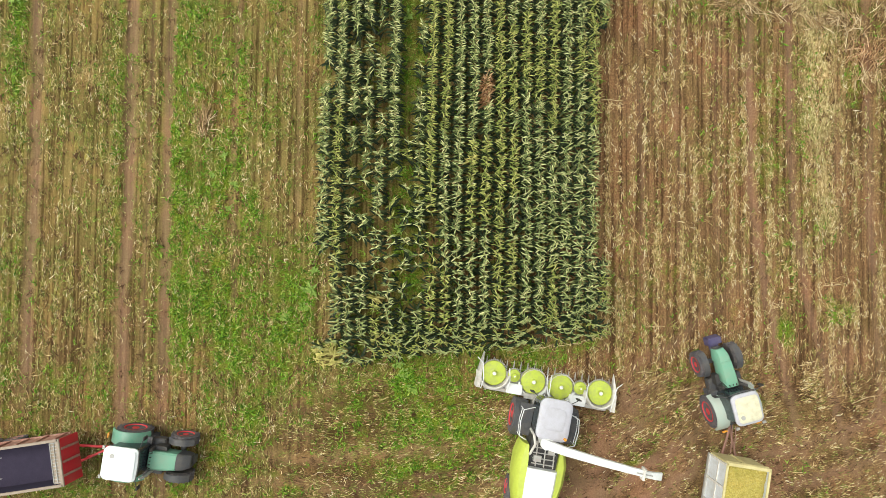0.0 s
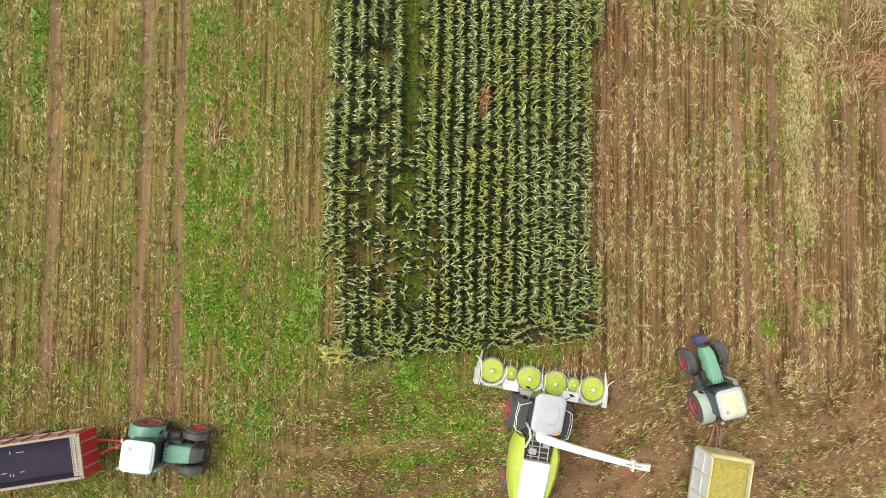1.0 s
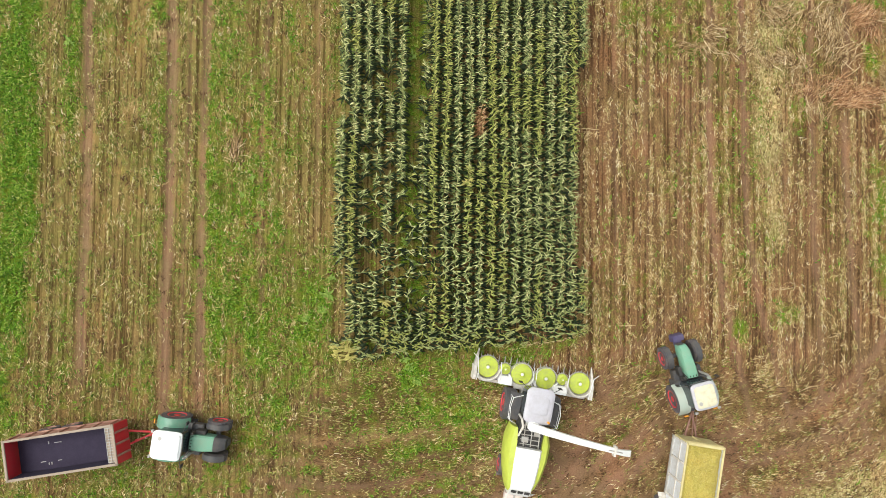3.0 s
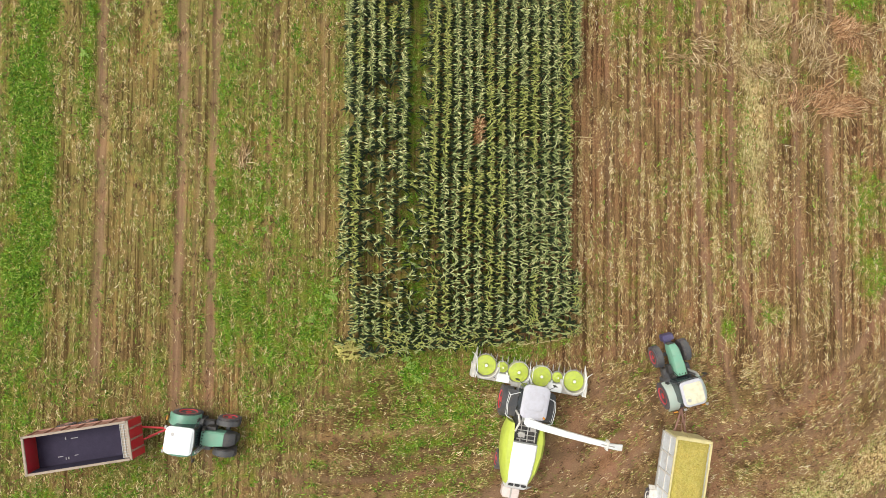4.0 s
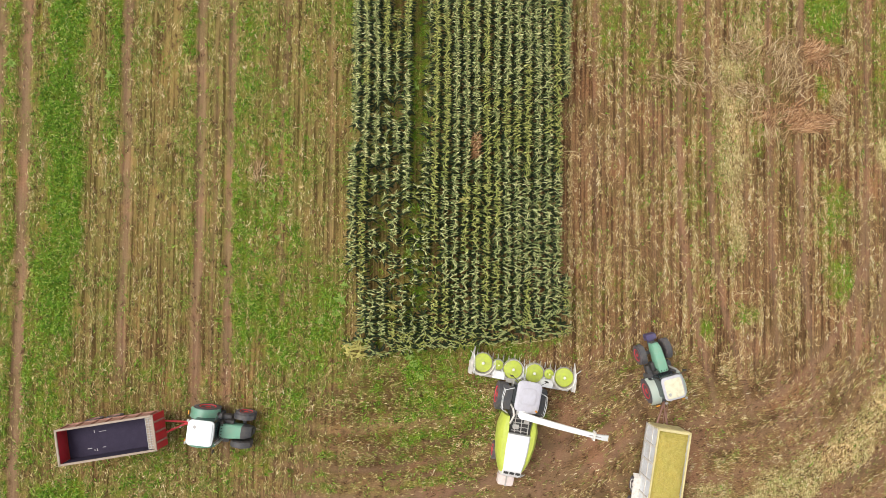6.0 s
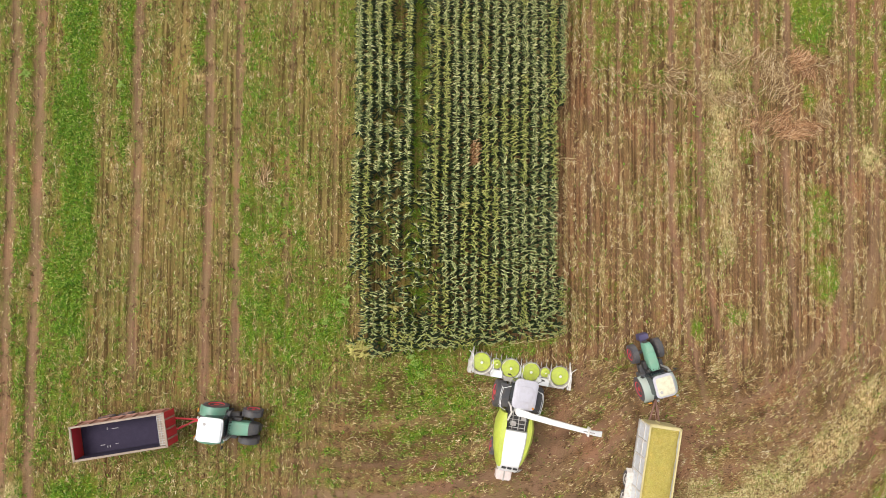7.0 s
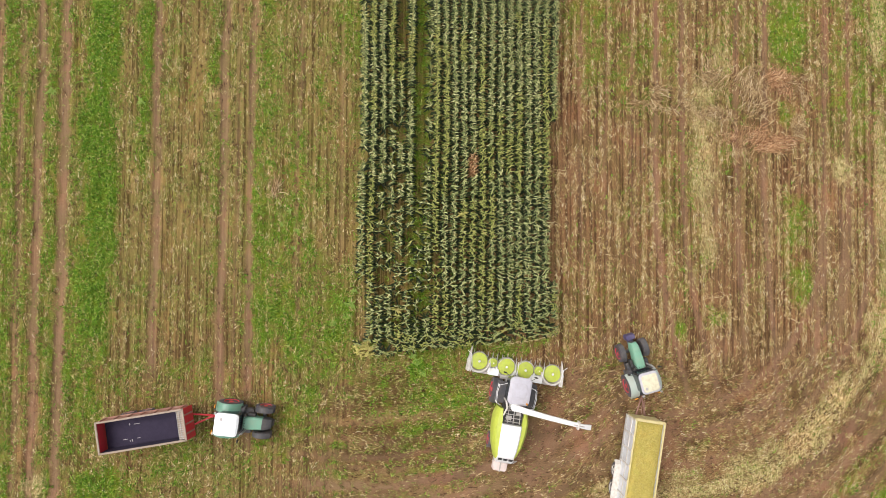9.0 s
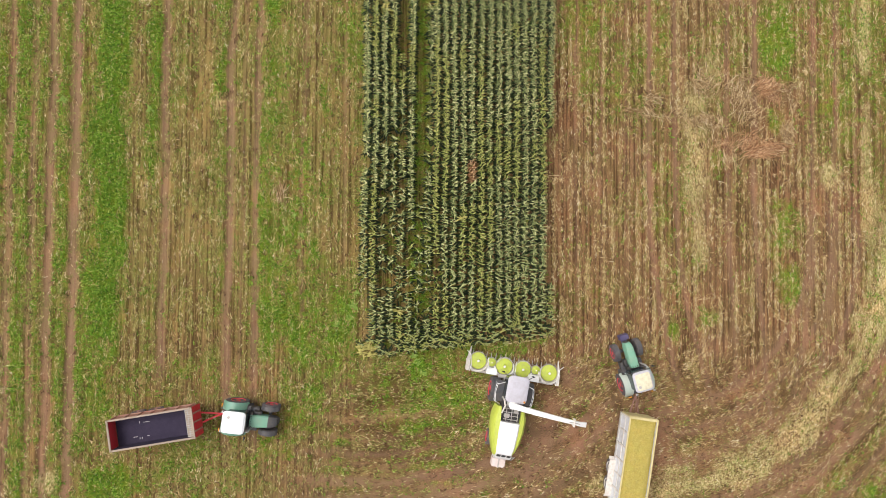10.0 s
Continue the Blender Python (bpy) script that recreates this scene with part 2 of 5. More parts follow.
# faded, pale grass: x, y, half sizes, strength
PALE_PATCHES = [
    (-15.7, 13.8, 0.7, 1.1, 0.5), (-16.6, 8.8, 1.2, 1.2, 0.45), (26.0, 14.0, 1.4, 3.0, 0.66), (26.1, 8.6, 1.3, 3.6, 0.66), (26.2, 3.2, 1.1, 3.0, 0.60),
    (38.8, 8.4, 0.9, 1.3, 0.8), (42.0, 21.0, 0.7, 3.6, 0.85), (42.0, 11.0, 0.5, 5.0, 0.6), (27.4, 18.5, 1.2, 2.5, 0.5), (-28.9, -17.9, 0.9, 1.0, 0.85), (17.6, -18.9, 3.0, 0.9, 0.6),
]


def patches(x, y, table, wobble):
    v = np.zeros_like(x)
    for px, py, a, b, k in table:
        d = np.sqrt(((x - px) / a) ** 2 + ((y - py) / b) ** 2) + (wobble - 0.5) * 1.1
        v = np.maximum(v, k * np.clip((1.6 - d) / 1.1, 0, 1))
    return v


ROW_END = lambda x: -7.6 + (x + 3) * 0.107      # where the standing rows end


def cover(x, y):
    """Weeds, litter, faded grass and bare wheel tracks at a place, each 0 to 1, and how far the headland has turned the rows."""
    x, y = np.asarray(x, float), np.asarray(y, float)
    big, mid, small = fbm(x, y * 0.45, 6.0, 11), fbm(x, y * 0.6, 1.6, 21), fbm(x, y, 0.5, 31)
    xs = x + (fbm(x, y, 9.0, 41) - 0.5) * 1.0
    lumps = fbm(x, y, 3.2, 51)
    strand = fbm(x, y * 0.12, 0.9, 211)
    south = np.clip((-6.5 - y) / 3, 0, 1)
    left = np.clip((-2.5 - x + south * (7 + 8 * (big - 0.5))) / (1 + 7 * south), 0, 1)
    right = np.clip((x - 12.2 + south * 8) / (1 + 7 * south), 0, 1)
    head = np.clip((-7.2 + 0.10 * np.clip(x, -3, 13) - y + 5.0 * (lumps - 0.5)) / 3.5, 0, 1) * np.clip((x + 10) / 8, 0, 1)
    green = left * (0.36 - 0.10 * south + 0.75 * (big - 0.5) + 0.55 * (mid - 0.5) + 0.35 * (strand - 0.5)) + right * (0.17 + 0.85 * (big - 0.5) + 0.22 * np.clip((x - 34) / 4, 0, 1) + 0.20 * np.clip((y - 13) / 5, 0, 1) * np.clip((25 - x) / 3, 0, 1)) + (1 - left) * (1 - right) * np.where((y > ROW_END(x)) & ((x > 2.4) | (x < 0.6)), 0.32, 0.52)
    for c, w, y0, y1, k in WEED_BANDS:
        fade = np.clip((y - y0) / 1.5, 0, 1) * np.clip((y1 - y) / 1.5, 0, 1)
        green = np.maximum(green, k * fade * np.minimum(1, 0.45 + 1.0 * lumps + 0.6 * (k > 0.9)) * np.clip(1.45 - np.abs(xs - c) / w - (mid - 0.5) * 1.8 - (small - 0.5) * 1.2, 0, 1))
    for c, w, y0, y1 in BROWN_BANDS:
        fade = np.clip((y - y0) / 2, 0, 1) * np.clip((y1 - y) / 2, 0, 1)
        green = green * (1 - 0.55 * fade * np.clip(1.5 - np.abs(xs - c) / w - (mid - 0.5) * 1.2, 0, 1))
    green = np.maximum(green, patches(x, y, WEED_PATCHES, mid))
    green = np.maximum(green, patches(x, y, MORE_PATCHES, mid))
    pale = patches(x, y, PALE_PATCHES, mid)
    # the swath and the tracks bend round the turning place
    r, ang = np.hypot(x - 22, y - 2), np.degrees(np.arctan2(y - 2, x - 22))
    turn = np.clip((ang + 97) / 10, 0, 1) * np.clip((25 - ang) / 20, 0, 1)
    pale = np.maximum(pale, turn * (0.42 + 0.85 * big) * (0.45 + 0.9 * smooth_noise(r, ang * 0.05, 0.6, 241)) * np.clip(1.5 - np.abs(r - 21.2 + 3.0 * (mid - 0.5) + 1.5 * (small - 0.5)) / 1.9, 0, 1))
    grassy = turn * 0.62 * big * np.clip(1.5 - np.abs(r - 21.0 + 3.0 * (lumps - 0.5)) / 2.6, 0, 1)
    green = np.maximum(green, grassy) * (0.45 + 1.1 * small)
    bare = np.zeros_like(x)
    for c, w, k, y0, y1, aside in TRACKS:
        w = w * 0.8
        c = c + aside * np.clip((3.0 - y) / 14.0, 0, 1.3) ** 1.5
        c = c + 0.35 * (smooth_noise(y * 0 + c, y, 7.0, 231) - 0.5)
        fade = np.clip((y - y0) / 3, 0, 1) * np.clip((y1 - y) / 2, 0, 1)
        bare = np.maximum(bare, k * fade * np.clip(1.65 - 0.9 * np.abs(x - c + (mid - 0.5) * 0.30) / w - (small - 0.5) * 1.4, 0, 1))
    for rr, w in ((23.4, 0.5), (25.2, 0.5), (19.0, 0.3), (16.6, 0.3), (14.6, 0.3), (28.0, 0.4)):
        bare = np.maximum(bare, turn * 0.8 * np.clip(1.6 - np.abs(r - rr + (mid - 0.5) * 0.6) / w, 0, 1))
    q = np.hypot(x + 3, y - 20)
    sweep = np.clip((x + 12) / 6, 0, 1) * np.clip((24 - x) / 6, 0, 1)
    for rr, w, k in ((38.3, 0.40, 0.95), (40.0, 0.45, 0.95), (36.9, 0.16, 0.6), (35.9, 0.26, 0.7), (34.6, 0.16, 0.5), (39.2, 0.14, 0.6), (42.2, 0.5, 0.8), (41.2, 0.16, 0.6), (33.0, 0.22, 0.5)):
        bare = np.maximum(bare, sweep * k * np.clip(1.6 - np.abs(q - rr + (mid - 0.5) * 0.8) / w, 0, 1))
    bare = np.maximum(bare, 0.6 * np.clip((fbm(x, y, 4.0, 61) - 0.60) * 6, 0, 1) * (head + 0.3 * right))
    phase = np.cos((x - ROW_X) / ROW * 2 * np.pi)
    rows = 0.5 + 0.5 * phase * (1 - head)
    rows = rows ** 3 * (0.1 + 2.2 * smooth_noise(np.round((x - ROW_X) / ROW) * 9.7, y * 0.16, 1.0, 221) ** 1.5)
    clump = np.clip(0.25 + 2.6 * (fbm(x, y * 0.7, 0.9, 251) - 0.30), 0.12, 1.5)
    litter = (0.15 - 0.03 * right + 0.90 * rows * right + 0.07 * left + 0.62 * rows * left + 0.05 * head) * clump * (1 - 0.85 * bare)
    litter = litter * (1 - 0.8 * np.clip(green - 0.5, 0, 1)) * (1 - 0.6 * pale) * (left + right + head).clip(0.05, 1)
    streaks = 0.25 + 1.5 * smooth_noise(np.where(x > 20, r, q), np.where(x > 20, ang * 0.06, x * 0.12), 0.55, 181)
    litter = litter * (1 - head + head * streaks * (0.3 + 0.95 * fbm(x, y, 3.0, 191)))
    green = green * (1 - 0.85 * bare)
    return green.clip(0, 1), litter.clip(0, 1), (pale * (1 - 0.5 * bare)).clip(0, 1), bare.clip(0, 1), head


def sweep_of(x, y):
    """Place along the wheel sweeps of the headland: distance from the turning centre, way round it, and the heading there."""
    k = np.clip((x - 16) / 8, 0, 1)
    cx, cy = -3 + 25 * k, 20 - 18 * k
    a = np.arctan2(y - cy, x - cx)
    return np.hypot(x - cx, y - cy), a, a + np.pi / 2


def relief(x, y, bare):
    return -0.10 * bare + 0.05 * (fbm(x, y, 2.2, 71) - 0.5) + 0.05 * (fbm(x, y, 0.7, 81) - 0.5)


# ---- the ground: one sheet to the horizon ----
gx = np.concatenate([[-3000, -1200, -500, -200, -110, -70], np.arange(-52, 60, 0.2), [80, 120, 220, 500, 1200, 3000]])
gy = np.concatenate([[-3000, -1200, -500, -200, -100, -60], np.arange(-38, 46, 0.4), [60, 100, 220, 500, 1200, 3000]])
GX, GY = np.meshgrid(gx, gy)
green, litter, pale, bare, head = cover(GX, GY)
GZ = relief(GX, GY, bare)
ny, nx = GX.shape
idx = np.arange(nx * ny).reshape(ny, nx)
quads = np.stack([idx[:-1, :-1], idx[:-1, 1:], idx[1:, 1:], idx[1:, :-1]], -1).reshape(-1, 4)
me = mesh_of("ground", np.stack([GX, GY, GZ], -1), quads, [SOIL], smooth=True)
for key, val in (("green", green), ("litter", litter), ("pale", pale), ("bare", bare), ("head", head), ("sweep", 0.22 + 0.56 * fbm(sweep_of(GX, GY)[0], sweep_of(GX, GY)[1] * 3.0, 0.9, 261)), ("fresh", np.clip((9.0 - GX) / 12, 0, 1) * np.clip((GY + 9) / 5, 0.45, 1))):
    a = me.attributes.new(key, "FLOAT", "POINT")
    a.data.foreach_set("value", val.astype(np.float32).ravel())
ground = tagged(new("ground", me), "harvested maize field with brown soil, straw litter, weeds and wheel tracks", "field", kind="structure")


def strips(p, d, length, width, bend, rise, rng, tilt=0.25):
    """Curved flat strips: start points, headings, lengths, widths; two quads each."""
    n = len(p)
    out = np.empty((n, 6, 3))
    side = np.stack([-np.sin(d), np.cos(d)], -1)
    for k, s in enumerate((-0.5, 0.05, 0.5)):
        dd = d + bend * s
        c = p[:, :2] + np.stack([np.cos(dd), np.sin(dd)], -1) * (length * s)[:, None]
        w = width * (0.8, 1.0, 0.25)[k] / 2
        z = p[:, 2] + rise * (0.2, 1.0, 0.35)[k]
        t = tilt * width * rng.uniform(-1, 1, n)
        out[:, 2 * k] = np.column_stack([c + side * w[:, None], z + t])
        out[:, 2 * k + 1] = np.column_stack([c - side * w[:, None], z - t])
    base = (np.arange(n) * 6)[:, None, None]
    q = np.array([[0, 1, 3, 2], [2, 3, 5, 4]])[None]
    return out.reshape(-1, 3), (base + q).reshape(-1, 4)


def scattered(rng, n, box, weight):
    """Up to n places in the box, kept by weight(x, y) in 0 to 1."""
    x, y = rng.uniform(box[0], box[1], n), rng.uniform(box[2], box[3], n)
    keep = rng.rand(n) < weight(x, y)
    return x[keep], y[keep]


FIELD = (-37, 46, -23, 26)


def in_maize(x, y):
    return (x > -3.2) & (x < 12.4) & (y > -7.6 + (x + 3) * 0.107)


def litter_layer(name, label, n, weight, mat, lmin, lmax, wmin, wmax, seed):
    rng = np.random.RandomState(seed)
    x, y = rng.uniform(FIELD[0], FIELD[1], n), rng.uniform(FIELD[2], FIELD[3], n)
    g, l, pl, b, head = c = cover(x, y)
    keep = (rng.rand(n) < weight(x, y, c)) & ~in_maize(x, y)
    k = rng.choice([1, 2, 4, 6], keep.sum())
    x, y, b, head = np.repeat(x[keep], k), np.repeat(y[keep], k), np.repeat(b[keep], k), np.repeat(head[keep], k)
    n = len(x)
    x, y = x + rng.normal(0, 0.07, n), y + rng.normal(0, 0.11, n)
    z = relief(x, y, b) + rng.uniform(0.01, 0.05, n)
    along = np.where(rng.rand(n) < 0.66 + 0.2 * head, np.where(head > 0.5, sweep_of(x, y)[2], np.pi / 2), rng.uniform(0, np.pi, n))
    d = along + rng.choice([-0.5, -0.1, 0.1, 0.5], n) * (1 - 0.6 * head) + rng.normal(0, 0.25, n)
    v, q = strips(np.column_stack([x, y, z]), d, lmin + (lmax - lmin) * rng.rand(n) ** 1.8, rng.uniform(wmin, wmax, n), rng.normal(0, 0.5, n), rng.uniform(0.0, 0.09, n), rng)
    return tagged(new(name, mesh_of(name, v, q, [mat])), label, "litter", kind="stuff")


litter_layer("straw_litter", "pale dry maize straw and husks scattered over the brown stubble", 190000, lambda x, y, c: (c[1] * np.where(x > 4, 1.45, 0.46) + 0.10 * c[2] + 0.05 * c[4] * (1 - 0.7 * c[3])).clip(0, 1), STRAW, 0.09, 0.46, 0.014, 0.034, 101)
litter_layer("green_litter", "olive chopped maize leaves lying on the stubble", 190000, lambda x, y, c: (c[1] * np.where(x < 8, 1.2, 0.28) + 0.15 * c[0] * (c[0] < 0.7) + 0.15 * c[2] + 0.12 * c[4] * (1 - 0.7 * c[3])).clip(0, 1), CHOP, 0.08, 0.38, 0.014, 0.038, 102)
litter_layer("brown_litter", "rotten brown maize leaves and husks pressed into the soil", 90000, lambda x, y, c: (0.10 + 0.5 * c[1] + 0.40 * c[4]) * (1 - 0.8 * c[0]) * (1 - 0.6 * c[3]), ROTTEN, 0.10, 0.46, 0.018, 0.05, 105)


def weed_layer(name, label, n, seed):
    rng = np.random.RandomState(seed)
    x, y = scattered(rng, n, FIELD, lambda x, y: cover(x, y)[0] ** 2.5 * np.where(x > 12.5, 0.55, 1.15))
    k = 4
    x, y = np.repeat(x, k) + rng.normal(0, 0.12, len(x) * k), np.repeat(y, k) + rng.normal(0, 0.12, len(y) * k)
    g, l, pl, b, head = cover(x, y)
    z = relief(x, y, b) + rng.uniform(0.03, 0.16, len(x)) * (0.5 + g)
    v, q = strips(np.column_stack([x, y, z]), rng.uniform(0, 2 * np.pi, len(x)), rng.uniform(0.10, 0.34, len(x)), rng.uniform(0.022, 0.070, len(x)), rng.normal(0, 0.5, len(x)), rng.uniform(-0.02, 0.06, len(x)), rng, 0.5)
    return tagged(new(name, mesh_of(name, v, q, [WEED])), label, "weeds", kind="stuff")


weed_layer("weed_cover", "low bright green weeds and grass growing between the stubble rows", 140000, 103)


def stubble():
    """Cut stalk stubs that mark the old rows."""
    rng = np.random.RandomState(104)
    xs, ys = [], []
    for k in range(-58, 64):
        x0 = ROW_X + ROW * k
        if FIELD[0] < x0 < FIELD[1]:
            y = np.arange(FIELD[2], FIELD[3], 0.19)
            ys.append(y + rng.normal(0, 0.05, len(y)))
            xs.append(x0 + rng.normal(0, 0.035, len(y)) + 0.05 * np.sin(y * 0.3 + k))
    x, y = np.concatenate(xs), np.concatenate(ys)
    g, l, pl, b, head = cover(x, y)
    keep = (rng.rand(len(x)) < (0.80 - 0.6 * g - 0.75 * b - 0.8 * head - 0.3 * pl).clip(0, 1) * (0.35 + 0.9 * fbm(x, y, 3.0, 171)) * (0.35 + 1.1 * smooth_noise(np.round((x - ROW_X) / ROW) * 9.7, y * 0.16, 1.0, 221))) & ~in_maize(x, y)
    x, y, b = x[keep], y[keep], b[keep]
    n = len(x)
    z = relief(x, y, b) + rng.uniform(0.05, 0.13, n)
    d = np.pi / 2 + rng.normal(0, 0.5, n)
    v, q = strips(np.column_stack([x, y, z]), d, rng.uniform(0.12, 0.36, n), rng.uniform(0.014, 0.034, n), rng.normal(0, 0.5, n), rng.uniform(-0.05, 0.05, n), rng, 0.4)
    return tagged(new("stubble", mesh_of("stubble", v, q, [STRAW])), "short pale cut maize stubs along the old rows", "stubble", kind="stuff")


stubble()
# ---- the standing maize ----
def maize_leaves(rng, x, y, h, phi, n, stations=6, size=1.0):
    """Arching V-folded leaves of many plants: vertices as (plants, leaves, stations, 3, xyz), base z included."""
    P = len(x)
    j = np.arange(n)
    az = phi[:, None] + (j % 2) * np.pi + rng.normal(0, 0.42, (P, n))
    base = h[:, None] * (0.20 + 0.76 * (j + rng.uniform(-0.2, 0.2, (P, n))) / n)
    reach = np.where(j < 5, 0.90, 0.60 - 0.10 * j / n)
    L = size * reach * rng.uniform(0.58, 0.82, (P, n))
    e0, e1 = rng.uniform(0.60, 1.0, (P, n)) + 0.25 * j / n, rng.uniform(-1.3, -0.3, (P, n)) + 0.25 * j / n
    w0 = size * rng.uniform(0.044, 0.068, (P, n)) * np.where(j < 5, 2.3, 1.0)
    base = np.where(j < 5, h[:, None] * (0.14 + 0.07 * j), base)
    e0 = np.where(j < 5, rng.uniform(0.2, 0.7, (P, n)), e0)
    turn = rng.normal(0, 0.55, (P, n))
    s = np.linspace(0, 1, stations)
    out = np.empty((P, n, stations, 3, 3))
    cx, cy, cz = np.repeat(x[:, None], n, 1), np.repeat(y[:, None], n, 1), base.copy()
    for k in range(stations):
        if k:
            m = (s[k] + s[k - 1]) / 2
            e = e0 + (e1 - e0) * m ** 0.9
            a = az + turn * m
            step = L / (stations - 1)
            cx, cy, cz = cx + np.cos(e) * np.cos(a) * step, cy + np.cos(e) * np.sin(a) * step, cz + np.sin(e) * step
        a = az + turn * s[k]
        w = w0 * (0.45 + 1.1 * s[k] if s[k] < 0.4 else 0.89 * (1 - ((s[k] - 0.4) / 0.6) ** 1.8) + 0.03) / 2
        lift = w * 0.45
        out[:, :, k, 0] = np.stack([cx - np.sin(a) * w, cy + np.cos(a) * w, cz + lift], -1)
        out[:, :, k, 1] = np.stack([cx, cy, cz], -1)
        out[:, :, k, 2] = np.stack([cx + np.sin(a) * w, cy - np.cos(a) * w, cz + lift], -1)
    return out


def leaf_quads(leaves, stations=6):
    one = []
    for k in range(stations - 1):
        for c in (0, 1):
            i = k * 3 + c
            one.append((i, i + 1, i + 4, i + 3))
    return ((np.arange(leaves) * stations * 3)[:, None, None] + np.array(one)[None]).reshape(-1, 4)


def sticks(a, b, ra, rb):
    """Four-sided tapered sticks from points a to points b."""
    n = len(a)
    out = np.empty((n, 8, 3))
    for k, (dx, dy) in enumerate(((1, 0), (0, 1), (-1, 0), (0, -1))):
        o = np.array([dx, dy, 0.0])
        out[:, k] = a + o * ra
        out[:, 4 + k] = b + o * rb
    q = np.array([(k, (k + 1) % 4, 4 + (k + 1) % 4, 4 + k) for k in range(4)] + [(7, 6, 5, 4)])
    return out.reshape(-1, 3), ((np.arange(n) * 8)[:, None, None] + q[None]).reshape(-1, 4)


def tassels(rng, x, y, h):
    """Five fine branches above each plant."""
    k = 5
    a = np.column_stack([np.repeat(x, k), np.repeat(y, k), np.repeat(h * 0.97, k)])
    az = rng.uniform(0, 2 * np.pi, len(a))
    r = rng.uniform(0.03, 0.14, len(a))
    b = a + np.column_stack([np.cos(az) * r, np.sin(az) * r, rng.uniform(0.14, 0.26, len(a))])
    return sticks(a, b, 0.008, 0.005)


ROW_FRONT = lambda x: -7.5 + (x + 3) * 0.107      # where the standing rows end
SINGLE = 1.5                                       # depth of the front built plant by plant


# gaps in the rows: row number from the lane's eastern edge, y from, y to, share of plants left standing
THIN = [
    (-3, 6.0, 60, 0.0), (-3, -1.5, 6.0, 0.40), (-3, -4.5, -1.5, 0.45), (-2, 14.0, 19.0, 0.32), (-2, 19.0, 60, 0.28), (-2, 7.5, 14.0, 0.15), (-2, 0.0, 7.5, 0.75), (-2, -4.0, 0.0, 0.30),
    (-4, 13.2, 16.0, 0.35), (-4, 2.0, 4.0, 0.45), (-4, -3.0, 2.0, 0.55), (-5, 17.5, 60, 0.03), (-5, 13.5, 17.5, 0.60), (-5, 4.5, 13.5, 0.40), (-5, -2.5, 4.5, 0.55),
    (-6, 4.0, 12.5, 0.70), (-6, -2.5, 4.0, 0.45), (-7, 6.0, 9.5, 0.90), (-7, 9.5, 12.5, 0.60), (-7, -3.0, 6.0, 0.50), (-1, -2.5, 1.5, 0.50),
]


def standing(x, y):
    """How thickly the maize stands, 0 to 1."""
    row = np.round((x - ROW_X) / ROW)
    d = np.ones_like(y)
    for k, y0, y1, share in THIN:
        d = np.where((row == k) & (y > y0) & (y <= y1), share, d)
    d = d * np.where((y < -3.0) & (x < 3.0), 0.90, 1.0)
    return d * np.where((fbm(x, y, 1.7, 131) > 0.74) & (x < 2.2), 0.4, 1.0)


def row_places(rng, x0, y0, y1, step):
    y = np.arange(y0, y1, step)
    y = y + rng.normal(0, step * 0.22, len(y))
    x = x0 + rng.normal(0, 0.04, len(y)) + 0.06 * np.sin(y * 0.35 + x0) + 0.10 + 0.014 * np.clip(y + 3, 0, 14) * (x0 < 2)
    keep = rng.rand(len(y)) < standing(np.full_like(y, x0), y)
    return x[keep], y[keep]


LIME_ROWS = (2.61, 3.36, 11.61, 12.36, -2.64, 9.36, 6.36)     # rows that have turned a lighter, yellower green


def maize_row(x0, y0, y1, seed):
    rng = np.random.RandomState(seed)
    x, y = row_places(rng, x0, y0, min(y1, 28.0), 0.235)
    if y1 > 28:
        xf, yf = row_places(rng, x0, 28.0, y1, 0.45)
        x, y = np.append(x, xf), np.append(y, yf)
    h = 2.55 + 0.35 * (fbm(x, y, 5.0, 141) - 0.5) + rng.normal(0, 0.10, len(x))
    h = np.where((x > 0.8) & (x < 2.3), h * 0.80, h)
    n = 13
    lv = maize_leaves(rng, x, y, h, rng.uniform(-1.0, 1.0, len(x)), n)
    v1, q1 = lv.reshape(-1, 3), leaf_quads(len(x) * n)
    v2, q2 = sticks(np.column_stack([x, y, 0 * x - 0.02]), np.column_stack([x, y, h * 0.98]), 0.014, 0.007)
    v3, q3 = tassels(rng, x, y, h)
    dry = np.repeat(fbm(x, y, 1.3, 151) > 0.85, n)
    browned = np.repeat(np.hypot(x - 5.65, (y - 8.0) * 0.6) < 0.52, n)
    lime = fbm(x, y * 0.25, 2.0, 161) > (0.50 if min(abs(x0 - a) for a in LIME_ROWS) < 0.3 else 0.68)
    # Leaf height picks the tone: shade-dark below, pale on the upper seven.
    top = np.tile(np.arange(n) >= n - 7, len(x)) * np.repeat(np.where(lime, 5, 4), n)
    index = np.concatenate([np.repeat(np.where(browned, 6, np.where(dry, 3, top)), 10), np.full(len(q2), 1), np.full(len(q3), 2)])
    me = mesh_of("maize_row", np.concatenate([v1, v2, v3]), np.concatenate([q1, q2 + len(v1), q3 + len(v1) + len(v2)]), [SHADED_LEAF, STALK, TASSEL, YELLOWED, TOP_LEAF, LIME_LEAF, BROWNED], index)
    return tagged(new("maize_row", me), "dense row of tall green standing maize plants with tassels", "maize", "standing maize rows", "stuff")


for k in range(-8, 12):
    x0 = ROW_X + ROW * k
    maize_row(x0, ROW_FRONT(x0) + SINGLE, 38.0, 200 + k)
maize_row(ROW_X + ROW * 12, 12.0, 38.0, 240)
maize_row(ROW_X + ROW * 12, ROW_FRONT(12.3) + SINGLE, -1.5, 241)
maize_row(ROW_X - ROW * 9, -1.0, 38.0, 242)


